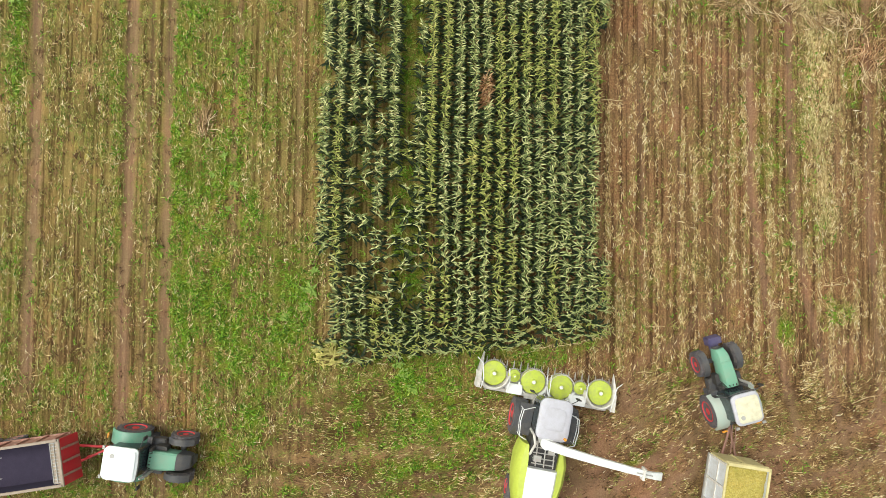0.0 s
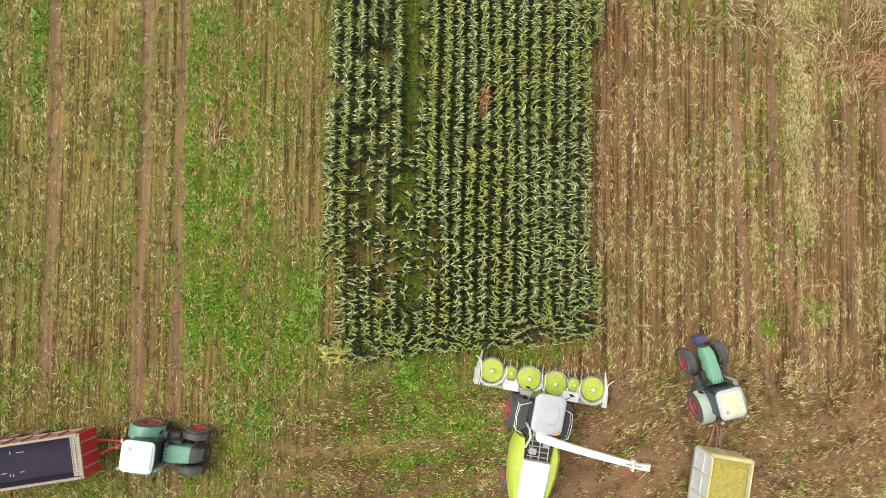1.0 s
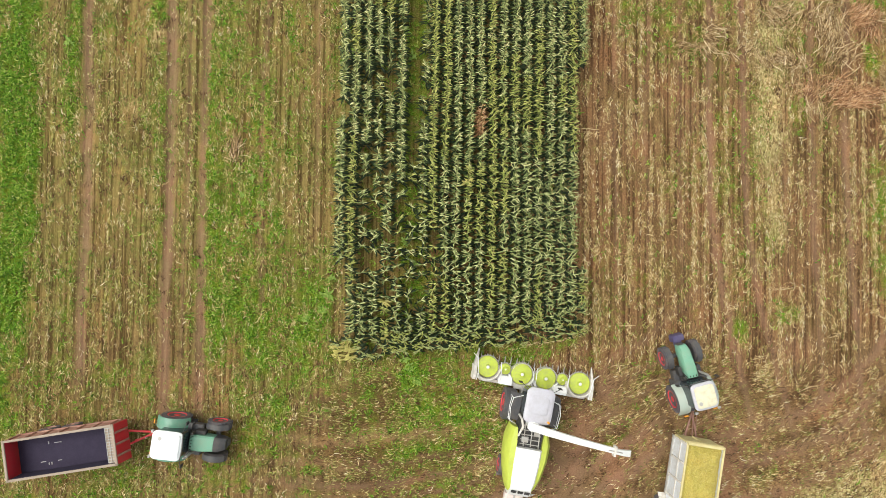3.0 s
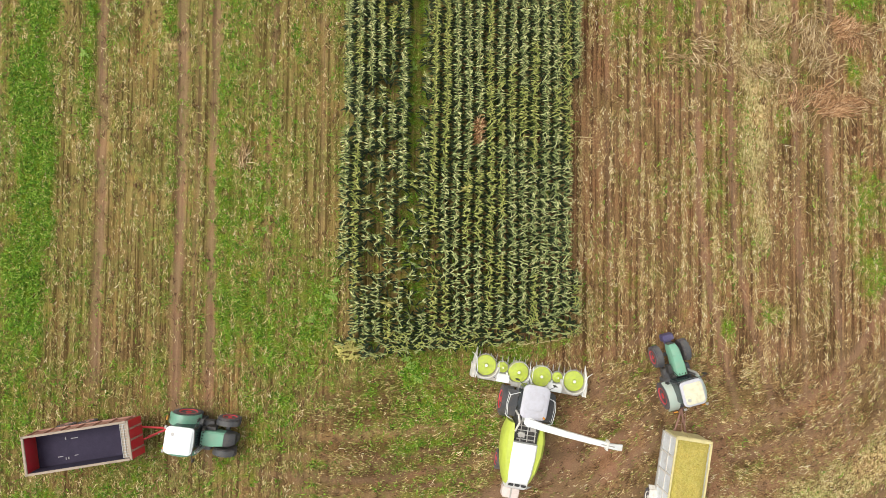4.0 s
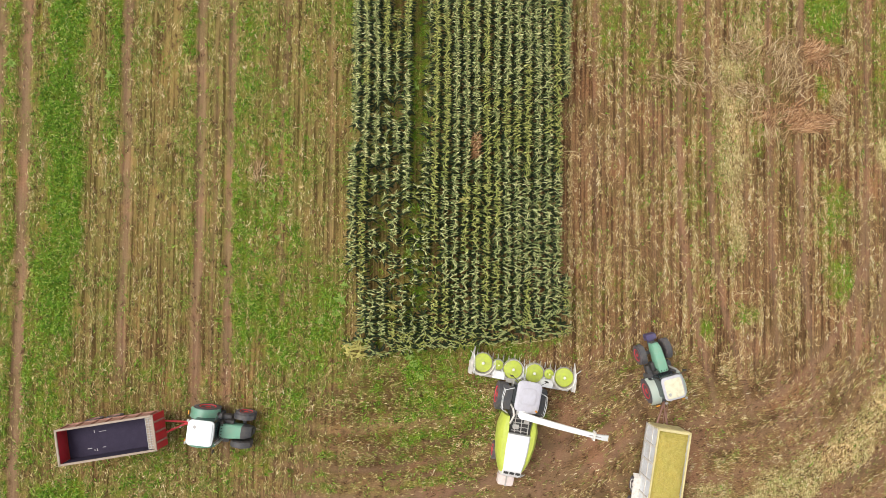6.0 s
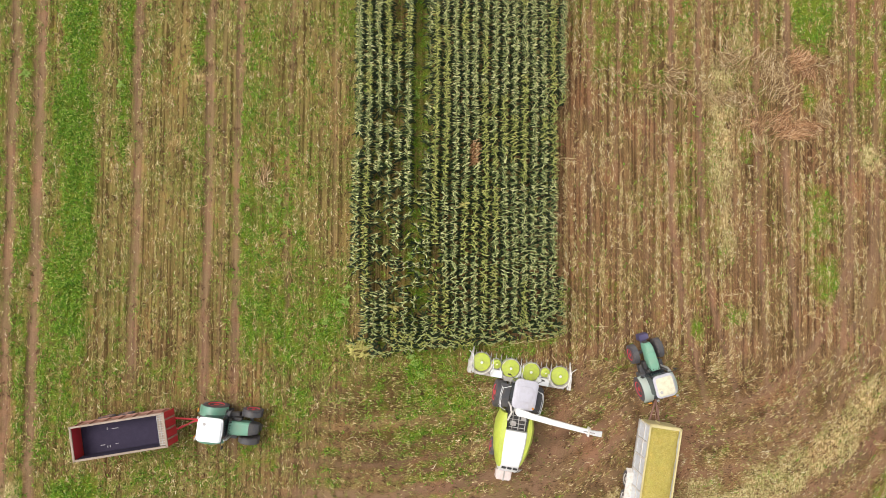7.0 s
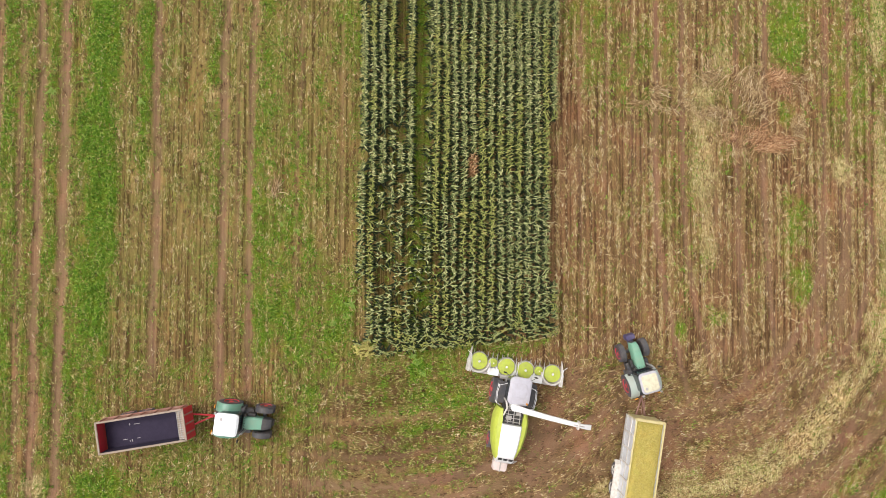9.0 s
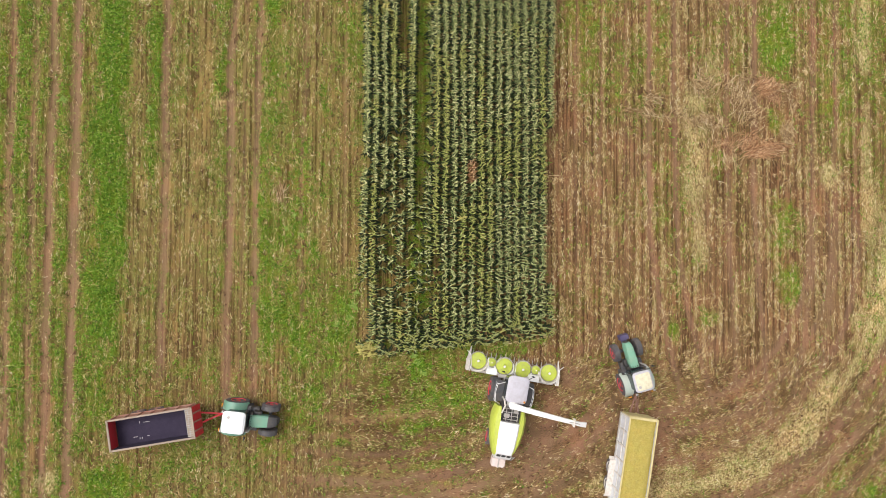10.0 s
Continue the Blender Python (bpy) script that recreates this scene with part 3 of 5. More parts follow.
def maize_plant(seed, leaf_mat, h, top_mat=None):
    rng = np.random.RandomState(seed)
    ob = tagged(new("maize_plant"), "tall green maize plant at the open end of the rows", "maize plant", "maize plants at the row ends")
    n = 11
    z = np.zeros(1)
    lv = maize_leaves(rng, z, z, z + h, rng.uniform(-0.6, 0.6, 1), n)[0]
    for k in range(n):
        # With top_mat set, leaf_mat stays low down as the shade-dark tone.
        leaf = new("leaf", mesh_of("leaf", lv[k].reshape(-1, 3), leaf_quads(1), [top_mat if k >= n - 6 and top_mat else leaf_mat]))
        leaf.parent = ob
    v, q = sticks(np.array([[0, 0, -0.02]]), np.array([[0, 0, h * 0.98]]), 0.014, 0.007)
    s = new("stalk", mesh_of("stalk", v, q, [STALK]))
    s.parent = ob
    v, q = tassels(rng, z, z, z + h)
    s = new("tassel", mesh_of("tassel", v, q, [TASSEL]))
    s.parent = ob
    return ob


def plant_row_ends():
    rng = np.random.RandomState(77)
    kinds = [maize_plant(300 + k, SHADED_LEAF, 2.1 + 0.06 * k, LIME_LEAF if k % 2 else TOP_LEAF) for k in range(7)] + [maize_plant(320 + k, YELLOWED, 1.3 + 0.2 * k) for k in range(2)]
    used = set()
    for k in range(-9, 13):
        x0 = ROW_X + ROW * k
        y = ROW_FRONT(x0) + 0.05
        while y < ROW_FRONT(x0) + SINGLE:
            if rng.rand() < 0.8:
                i = rng.randint(7, 9) if (k < -7 and y < ROW_FRONT(x0) + 0.9) or rng.rand() < 0.03 else rng.randint(0, 7)
                m = pose(x0 + rng.normal(0, 0.07), y + rng.normal(0, 0.04), 0, rng.normal(0, 4), rng.normal(0, 4), rng.choice([0, 180]) + rng.normal(0, 18))
                if i in used:
                    copy_thing(kinds[i], m)
                else:
                    kinds[i].matrix_basis = m
                    used.add(i)
            y += 0.21


plant_row_ends()
# ---- leafy weeds and single stalks that stand out on the field ----
BROADLEAF = island("broad_weed_leaf", [(0.0, (0.130, 0.220, 0.035)), (0.6, (0.230, 0.340, 0.065)), (1.0, (0.350, 0.450, 0.110))], 0.5, 0.2)
LYING = island("pale_lying_stalk", [(0.0, (0.46, 0.33, 0.16)), (1.0, (0.74, 0.60, 0.36))], 0.6)


def leaf_blade(rng, L, w, lift):
    """One broad weed leaf: a folded, drooping blade that starts at the origin and points along x."""
    v, q = [], []
    for k in range(5):
        s = k / 4
        ww = w * math.sin(math.pi * (0.12 + 0.88 * s) ** 0.8) * 0.5 + 0.004
        z = lift * math.sin(math.pi * 0.75 * s)
        for side in (-1, 0, 1):
            v.append((L * s, side * ww, z + abs(side) * ww * 0.35))
    for k in range(4):
        for c in (0, 1):
            i = 3 * k + c
            q.append((i, i + 1, i + 4, i + 3))
    return v, q


BLADES = []
for k in range(6):
    v, q = leaf_blade(random, 0.16 + 0.04 * k, 0.07 + 0.012 * k, 0.05 + 0.012 * k)
    BLADES.append(mesh_of("leaf", v, q, [BROADLEAF]))


def weed_plant(x, y, size, seed):
    rng = np.random.RandomState(seed)
    ob = tagged(new("weed_plant"), "leafy bright green weed growing in the stubble", "weed", "single leafy weeds")
    b = cover(np.array([x]), np.array([y]))[3]
    size = size * 0.85
    ob.matrix_basis = pose(x, y, float(relief(np.array([x]), np.array([y]), b)[0]), 0, 0, rng.uniform(0, 360)) @ Matrix.Scale(size, 4)
    for k in range(16):
        leaf = new("leaf", BLADES[rng.randint(0, 6)])
        leaf.parent = ob
        h = 0.03 + 0.07 * rng.rand() ** 1.5
        leaf.matrix_basis = pose(rng.normal(0, 0.07), rng.normal(0, 0.07), h, rng.normal(0, 12), rng.uniform(-12, 10), k * 137.5 + rng.normal(0, 15))
    s = new("stem", mesh_of("stem", *sticks(np.array([[0, 0, -0.05]]), np.array([[0, 0, 0.10]]), 0.012, 0.006), [BROADLEAF]))
    s.parent = ob
    return ob


for k, (x, y, size) in enumerate((
        (-4.1, -3.4, 1.7), (-4.5, -4.4, 1.3), (-3.9, -2.3, 1.2), (-8.6, 2.6, 0.9), (-9.2, 4.2, 1.0), (-8.9, 1.2, 0.8), (-9.9, 3.1, 0.8), (-5.6, -5.0, 1.1),
        (1.3, -8.2, 1.4), (1.8, -9.0, 1.3), (1.0, -7.6, 1.2), (-21.2, 13.0, 1.3), (-28.2, 13.6, 1.4),
        (1.2, 12.6, 1.3), (0.8, 14.4, 1.2), (-0.9, 0.5, 1.4), (0.9, 0.2, 1.5), (1.5, -1.4, 1.3))):
    weed_plant(x, y, size, 600 + k)


def lying_stalk(x, y, L, heading, seed):
    """A single dry stalk on the ground with a few torn leaves."""
    rng = np.random.RandomState(seed)
    bare = cover(np.array([x]), np.array([y]))[3]
    z = float(relief(np.array([x]), np.array([y]), bare)[0]) + 0.03
    a = radians(heading)
    d = np.array([math.cos(a), math.sin(a)])
    pts = [np.array([*(np.array([x, y]) + d * L * (s - 0.5) + np.array([-d[1], d[0]]) * 0.04 * math.sin(5 * s + seed)), z + 0.02 * math.sin(3 * s)]) for s in np.linspace(0, 1, 6)]
    v, q = sticks(np.array(pts[:-1]), np.array(pts[1:]), 0.016, 0.014)
    n = 5
    c = np.column_stack([x + d[0] * L * rng.uniform(-0.4, 0.5, n), y + d[1] * L * rng.uniform(-0.4, 0.5, n), np.full(n, z + 0.02)])
    v2, q2 = strips(c, a + rng.normal(0, 0.7, n), rng.uniform(0.2, 0.5, n), rng.uniform(0.02, 0.045, n), rng.normal(0, 0.6, n), rng.uniform(0, 0.05, n), rng)
    me = mesh_of("lying_stalk", np.concatenate([v, v2]), np.concatenate([q, q2 + len(v)]), [LYING])
    return tagged(new("lying_stalk", me), "single pale dry maize stalk lying on the soil", "maize stalk", "single fallen stalks")


for k, (x, y, L, a) in enumerate((
        (27.0, -2.7, 1.7, 8), (15.9, -5.3, 1.3, -4), (23.0, -4.1, 0.9, 60), (23.3, -4.0, 0.7, -30), (13.3, 8.0, 1.3, 2), (13.6, 7.7, 0.9, -15),
        (9.3, -6.6, 1.2, 8), (10.1, -6.5, 1.0, -6), (11.0, -6.4, 1.3, 5), (11.9, -6.2, 1.1, 12), (12.5, -6.0, 0.8, -10), (8.4, -6.9, 0.9, 15),
        (17.6, -9.0, 1.2, 10), (21.9, -9.3, 1.4, 14), (25.2, -7.4, 1.1, 12), (28.5, -9.5, 1.4, 18), (15.4, -8.0, 1.0, 4), (-12.6, -15.3, 1.4, 160),
        (20.3, -12.2, 1.3, 16), (30.4, -5.9, 1.0, 20), (-7.2, -8.3, 0.9, 35), (-4.0, -10.9, 0.9, -20), (14.0, 2.4, 0.8, 80), (17.2, 14.9, 0.9, 40))):
    lying_stalk(x, y, L, a, 700 + k)
# ---- machine materials ----
LIME = painted("lime_green_paint", (0.46, 0.53, 0.075), amount=0.25, rough=0.35)
LIME_DISC = painted("lime_rotor_plate", (0.47, 0.56, 0.05), (0.30, 0.31, 0.13), amount=0.8, rough=0.45, scale=5.0)
WHITE = painted("white_paint", (0.74, 0.74, 0.73), (0.42, 0.36, 0.27), amount=0.25, rough=0.35)
ROOF_WHITE = painted("white_roof_plastic", (0.84, 0.87, 0.87), (0.5, 0.46, 0.38), amount=0.15, rough=0.4)
ROOF_CREAM = painted("dusty_cream_roof", (0.66, 0.62, 0.45), (0.36, 0.30, 0.17), amount=0.55, rough=0.55, scale=4.0)
ROOF_GREY = painted("light_grey_roof", (0.47, 0.46, 0.51), (0.33, 0.30, 0.29), amount=0.5, rough=0.5, scale=3.0)
PINKISH = painted("dusty_pinkish_plastic", (0.66, 0.56, 0.52), (0.34, 0.22, 0.16), amount=0.5, rough=0.5)
STEEL = painted("worn_grey_steel", (0.42, 0.41, 0.39), (0.30, 0.23, 0.15), amount=0.55, rough=0.5, metal=0.3)
DUSTY = painted("dusty_white_plastic", (0.64, 0.61, 0.57), (0.34, 0.28, 0.19), amount=0.75, rough=0.6, scale=5.0)
BLACK = painted("black_plastic", (0.022, 0.022, 0.025), (0.16, 0.13, 0.09), amount=0.35, rough=0.55)
CHARCOAL = painted("charcoal_paint", (0.050, 0.052, 0.060), (0.2, 0.16, 0.11), amount=0.4, rough=0.45)
RUBBER = painted("tyre_rubber", (0.060, 0.056, 0.066), (0.20, 0.16, 0.14), amount=0.8, rough=0.85, scale=3.0)
RED = painted("red_paint", (0.56, 0.020, 0.032), (0.26, 0.12, 0.09), amount=0.35, rough=0.4)
DUSTY_RED = painted("dusty_red_paint", (0.34, 0.135, 0.105), (0.42, 0.30, 0.22), amount=0.95, rough=0.6, scale=3.5)
GREEN = painted("sea_green_paint", (0.095, 0.250, 0.170), (0.26, 0.27, 0.22), amount=0.4, rough=0.35)
GREEN_PALE = painted("faded_green_paint", (0.150, 0.350, 0.240), (0.28, 0.30, 0.22), amount=0.45, rough=0.4)
GREY_GREEN = painted("dusty_green_paint", (0.34, 0.41, 0.36), (0.42, 0.38, 0.31), amount=0.6, rough=0.5)
SILVER = painted("silver_side_boards", (0.68, 0.71, 0.75), (0.38, 0.34, 0.26), amount=0.5, rough=0.4, metal=0.25)
CREAM = painted("cream_rim_paint", (0.60, 0.52, 0.26), (0.36, 0.28, 0.12), amount=0.5, rough=0.5)
TAN_RIM = painted("dusty_tan_rim", (0.34, 0.27, 0.21), (0.22, 0.15, 0.10), amount=0.6, rough=0.6)
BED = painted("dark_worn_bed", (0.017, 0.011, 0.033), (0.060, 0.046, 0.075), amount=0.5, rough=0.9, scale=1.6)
RUST = painted("rusty_drawbar", (0.27, 0.13, 0.10), (0.20, 0.14, 0.09), amount=0.7, rough=0.7)
SLATE_BLUE = painted("slate_blue_paint", (0.060, 0.050, 0.125), (0.16, 0.13, 0.14), amount=0.4, rough=0.5)
AMBER = painted("amber_lens", (0.75, 0.30, 0.03), amount=0.1, rough=0.2)
SILAGE = island("chopped_silage", [(0.0, (0.36, 0.29, 0.065)), (0.5, (0.45, 0.37, 0.095)), (1.0, (0.55, 0.46, 0.16))], 0.8)


def glass_material():
    m, nt, b = nodes_of("tinted_cab_glass")
    b.inputs["Base Color"].default_value = (0.03, 0.04, 0.045, 1)
    b.inputs["Roughness"].default_value = 0.06
    b.inputs["Specular IOR Level"].default_value = 0.6
    return m


def silage_bed_material():
    m, nt, b = nodes_of("silage_heap")
    n, g = noise_of(nt, 14.0, 6, 0.75), noise_of(nt, 1.3, 3, 0.6)
    r = ramp(nt, [(0.25, (0.28, 0.22, 0.04)), (0.5, (0.46, 0.37, 0.085)), (0.75, (0.62, 0.52, 0.17))])
    nt.links.new(n.outputs[0], r.inputs[0])
    k = ramp(nt, [(0.35, (0.85, 0.93, 0.8)), (0.65, (1.08, 1.0, 0.95))])
    nt.links.new(g.outputs[0], k.inputs[0])
    nt.links.new(mixed(nt, 1.0, r.outputs[0], k.outputs[0], "MULTIPLY"), b.inputs["Base Color"])
    b.inputs["Roughness"].default_value = 0.9
    bumped(nt, b, n.outputs[0], 0.4, 0.04)
    return m


GLASS = glass_material()
SILAGE_BED = silage_bed_material()


# ---- shaping helpers ----
def box(bm, c, s, top=(1, 1), shift=(0, 0), turn=None):
    """A block: centre, size, its top face scaled by top and moved by shift."""
    r = bmesh.ops.create_cube(bm, size=1)["verts"]
    for v in r:
        k = v.co.z > 0
        v.co = Vector((v.co.x * s[0] * (top[0] if k else 1) + (shift[0] if k else 0), v.co.y * s[1] * (top[1] if k else 1) + (shift[1] if k else 0), v.co.z * s[2]))
        if turn:
            v.co = turn @ v.co
        v.co += Vector(c)
    return r


def tube(bm, a, b, r, r2=None, seg=10):
    a, b = Vector(a), Vector(b)
    m = Matrix.Translation((a + b) / 2) @ (b - a).to_track_quat("Z", "Y").to_matrix().to_4x4()
    bmesh.ops.create_cone(bm, cap_ends=True, segments=seg, radius1=r, radius2=r if r2 is None else r2, depth=(b - a).length, matrix=m)


def path(bm, pts, r, seg=8):
    for a, b in zip(pts, pts[1:]):
        tube(bm, a, b, r, seg=seg)


def lathe(bm, profile, m, seg=28):
    """A turned body: (radius, height) pairs round the z axis of m, closed at the axis."""
    rings = []
    for r, h in profile:
        rings.append([bm.verts.new(m @ Vector((r * math.cos(2 * math.pi * k / seg), r * math.sin(2 * math.pi * k / seg), h))) for k in range(seg)])
    for a, b in zip(rings, rings[1:]):
        for k in range(seg):
            bm.faces.new((a[k], a[(k + 1) % seg], b[(k + 1) % seg], b[k]))
    bm.faces.new(list(reversed(rings[0])))
    bm.faces.new(rings[-1])


def loft(bm, rings):
    """A skin over closed rings of equal count, capped."""
    vs = [[bm.verts.new(p) for p in ring] for ring in rings]
    n = len(vs[0])
    for a, b in zip(vs, vs[1:]):
        for k in range(n):
            bm.faces.new((a[k], a[(k + 1) % n], b[(k + 1) % n], b[k]))
    bm.faces.new(list(reversed(vs[0])))
    bm.faces.new(vs[-1])


def rounded(w, d, r, k=4):
    """A rounded rectangle's outline in the plane."""
    out = []
    for cx, cy, a0 in ((w / 2 - r, d / 2 - r, 0), (-w / 2 + r, d / 2 - r, 90), (-w / 2 + r, -d / 2 + r, 180), (w / 2 - r, -d / 2 + r, 270)):
        for i in range(k + 1):
            a = radians(a0 + 90 * i / k)
            out.append((cx + r * math.cos(a), cy + r * math.sin(a)))
    return out


def slab(bm, c, w, d, h, r, crown=0.0):
    """A rounded plate, its upper edge softened and its middle raised by crown."""
    e = min(0.06, h * 0.4)
    rings = []
    for sc, z in ((0.97, 0), (1.0, e), (1.0, h - e), (1 - 2 * e / w, h), (0.70, h + crown * 0.6), (0.35, h + crown)):
        rings.append([Vector((c[0] + x * sc, c[1] + y * sc, c[2] + z)) for x, y in rounded(w, d, r)])
    loft(bm, rings)


def part(name, bm, material, parent, label="", bevel=0.0, at=None):
    """Link a bmesh as one mesh object under a thing or a part."""
    if bevel:
        es = [e for e in bm.edges if len(e.link_faces) == 2 and e.calc_face_angle() > 0.7]
        bmesh.ops.bevel(bm, geom=es, offset=bevel, segments=2, affect="EDGES", clamp_overlap=True)
    bmesh.ops.recalc_face_normals(bm, faces=bm.faces)
    me = bpy.data.meshes.new(name)
    bm.to_mesh(me)
    bm.free()
    me.materials.append(material)
    me.polygons.foreach_set("use_smooth", [True] * len(me.polygons))
    me.set_sharp_from_angle(angle=radians(38))
    ob = new(name, me)
    ob.parent = parent
    if at is not None:
        ob.matrix_basis = at
    return tagged(ob, label) if label else ob


def made(fn, *a, **k):
    bm = bmesh.new()
    fn(bm, *a, **k)
    return bm


def several(*calls):
    bm = bmesh.new()
    for fn, *a in calls:
        fn(bm, *a)
    return bm


def wheel(parent, x, y, r, w, rim_mat, out, lugs=22):
    """A lugged field tyre on a dished rim; out is +1 or -1, the side it faces."""
    m = pose(x, y, r, 0, 90 * out, 0)
    bm = bmesh.new()
    prof = [(r * 0.58, -w * 0.42), (r * 0.66, -w * 0.5), (r * 0.84, -w * 0.5), (r * 0.95, -w * 0.42), (r * 0.965, 0), (r * 0.95, w * 0.42), (r * 0.84, w * 0.5), (r * 0.66, w * 0.5), (r * 0.58, w * 0.42)]
    lathe(bm, prof, m, 32)
    for k in range(lugs):
        for s in (-1, 1):
            a = 2 * math.pi * (k + 0.25 * s) / lugs
            t = m @ Matrix.Rotation(a, 4, "Z") @ Matrix.Translation((r * 0.965, 0, s * w * 0.24)) @ Matrix.Rotation(s * 0.65, 4, "X")
            for v in bmesh.ops.create_cube(bm, size=1)["verts"]:
                v.co = t @ Vector((v.co.x * r * 0.07, v.co.y * 0.07, v.co.z * w * 0.55))
    tyre = part("tyre", bm, RUBBER, parent)
    bm = bmesh.new()
    lathe(bm, [(r * 0.10, -w * 0.3), (r * 0.60, -w * 0.3), (r * 0.63, w * 0.50), (r * 0.59, w * 0.50), (r * 0.54, w * 0.40), (r * 0.30, w * 0.34), (r * 0.22, w * 0.36), (r * 0.20, w * 0.46), (r * 0.12, w * 0.46)], m, 28)
    part("rim", bm, rim_mat, tyre)
    return tyre


def thing(name, label, category, m, group=""):
    ob = tagged(new(name), label, category, group)
    ob.matrix_basis = m
    return ob


# ---- forage harvester ----
def rotor(parent, x, y, r, name):
    bm = bmesh.new()
    lathe(bm, [(0.10, 0.30), (r * 0.96, 0.32), (r, 0.36), (r, 0.62), (r * 0.95, 0.66), (r * 0.55, 0.69), (0.16, 0.72), (0.14, 0.84), (0.05, 0.86)], pose(x, y, 0), 30)
    ob = part(name, bm, LIME_DISC, parent, "lime green rotor drum with worn streaks")
    part("hub_cap", made(tube, (x, y, 0.84), (x, y, 0.90), r * 0.16, r * 0.12, 12), WHITE, ob, "pale hub cap")
    bm = bmesh.new()
    n = int(40 * r / 0.6)
    for k in range(n):
        a = 2 * math.pi * k / n
        box(bm, (x + math.cos(a) * (r + 0.045), y + math.sin(a) * (r + 0.045), 0.56), (0.10, 0.045, 0.05), turn=Matrix.Rotation(a + 0.3, 3, "Z"))
    lathe(bm, [(r * 0.9, 0.40), (r + 0.03, 0.40), (r + 0.03, 0.44), (r * 0.9, 0.44)], pose(x, y, 0), 30)
    part("tooth_ring", bm, STEEL, ob)
    return ob


def forage_harvester(m):
    h = thing("forage_harvester", "lime green and white forage harvester with a wide rotary maize header", "harvester", m)
    # header
    bm = several((box, (0, 0.16, 0.62), (7.1, 0.20, 0.40)), (box, (0, 0.62, 0.30), (7.5, 1.0, 0.10)), (box, (0, -0.1, 0.85), (1.5, 0.6, 0.6)))
    part("header_frame", bm, STEEL, h, "dirty grey header frame", 0.03)
    for k, (x, y, r) in enumerate(((-3.10, 1.0, 0.70), (-0.80, 0.92, 0.70), (0.80, 0.92, 0.70), (3.10, 1.0, 0.70))):
        rotor(h, x, y, r, "rotor_drum")
    for x in (-1.93, 1.93):
        rotor(h, x, 1.05, 0.36, "feed_drum")
    for s in (-1, 1):
        bm = bmesh.new()
        loft(bm, [[Vector((s * (3.80 + dx), y, z)) for dx, z in ((0, 0.25), (wd, 0.25), (wd * 0.8, hh), (0, hh * 0.96))] for y, wd, hh in ((0.1, 0.26, 1.0), (0.9, 0.24, 0.95), (1.5, 0.16, 0.7), (2.15, 0.03, 0.32))])
        part("divider", bm, DUSTY, h, "dusty white crop divider at the header's end", 0.02)
        bm = bmesh.new()
        loft(bm, [[Vector((s * (1.3 + a), y, z)) for a, z in ((0, 0.45), (1.05, 0.45), (0.95, hh), (0.1, hh))] for y, hh in ((0.1, 0.98), (0.35, 0.95), (0.62, 0.72))])
        part("header_cover", bm, WHITE, h, "white curved cover behind the rotor drums", 0.02)
        bm = bmesh.new()
        rings = []
        for k in range(11):
            a = radians(180 + 18 * k)
            rings.append([Vector((s * 3.10 + rr * math.cos(a), 1.0 + rr * math.sin(a), z)) for rr, z in ((0.79, 0.34), (1.01, 0.34), (0.96, 0.80), (0.85, 0.92), (0.79, 0.90))])
        loft(bm, rings)
        part("drum_shell", bm, DUSTY, h, "dusty white shell round the outer rotor drum")
        bm = bmesh.new()
        rings = []
        for k in range(9):
            a = radians(190 + 20 * k)
            rings.append([Vector((s * 0.80 + rr * math.cos(a), 0.92 + rr * math.sin(a), z)) for rr, z in ((0.78, 0.40), (0.88, 0.40), (0.86, 0.80), (0.78, 0.82))])
        loft(bm, rings)
        part("drum_shell", bm, WHITE, h)
        part("hoop", several((path, [(s * 0.80 + 0.74 * math.cos(radians(20 + 20 * k)), 0.92 + 0.74 * math.sin(radians(20 + 20 * k)), 0.95) for k in range(8)], 0.022)), DUSTY, h, "bent white crop hoop")
        part("cover_panel", several((box, (s * 0.75, 0.12, 0.98), (1.0, 0.3, 0.1))), STEEL, h, "", 0.02)
        bm = made(path, [(s * 3.74, 0.1, 1.0), (s * 3.70, 0.6, 1.25), (s * 3.86, 1.5, 1.1), (s * 4.2, 1.75, 0.9)], 0.028)
        part("guide_bar", bm, WHITE, h, "white bent guide bar")
        bm = made(path, [(s * 0.02 + s * 0.1, 0.1, 1.02), (s * 0.1, 0.9, 1.12), (s * 0.1, 1.5, 0.9)], 0.025)
        part("guide_bar", bm, WHITE, h)
        bm = made(path, [(s * 2.25, 0.2, 1.0), (s * 2.2, 0.8, 1.1), (s * 2.3, 1.45, 0.85)], 0.025)
        part("guide_bar", bm, WHITE, h)
    for k in range(19):
        x = -3.60 + k * 0.40
        bm = bmesh.new()
        loft(bm, [[Vector((x + a * wd, y, 0.30 + b * hh)) for a, b in ((-1, 0), (1, 0), (0.6, 1), (-0.6, 1))] for y, wd, hh in ((1.40, 0.035, 0.16), (1.62, 0.032, 0.12), (1.86, 0.008, 0.03))])
        part("snout", bm, STEEL, h)
    part("feed_housing", several((box, (0, -0.75, 1.25), (1.3, 1.4, 0.9), (0.9, 1.0))), CHARCOAL, h, "", 0.03)
    # cab
    bm = bmesh.new()
    loft(bm, [[Vector((x * sx, -0.25 + y * sy + dy, z)) for x, y in rounded(1.65, 1.9, 0.3)] for sx, sy, dy, z in ((0.92, 0.9, 0, 1.7), (1.0, 1.0, 0.03, 2.5), (0.96, 0.97, 0, 3.46))])
    cab = part("cab", bm, GLASS, h, "dark tinted glass cab")
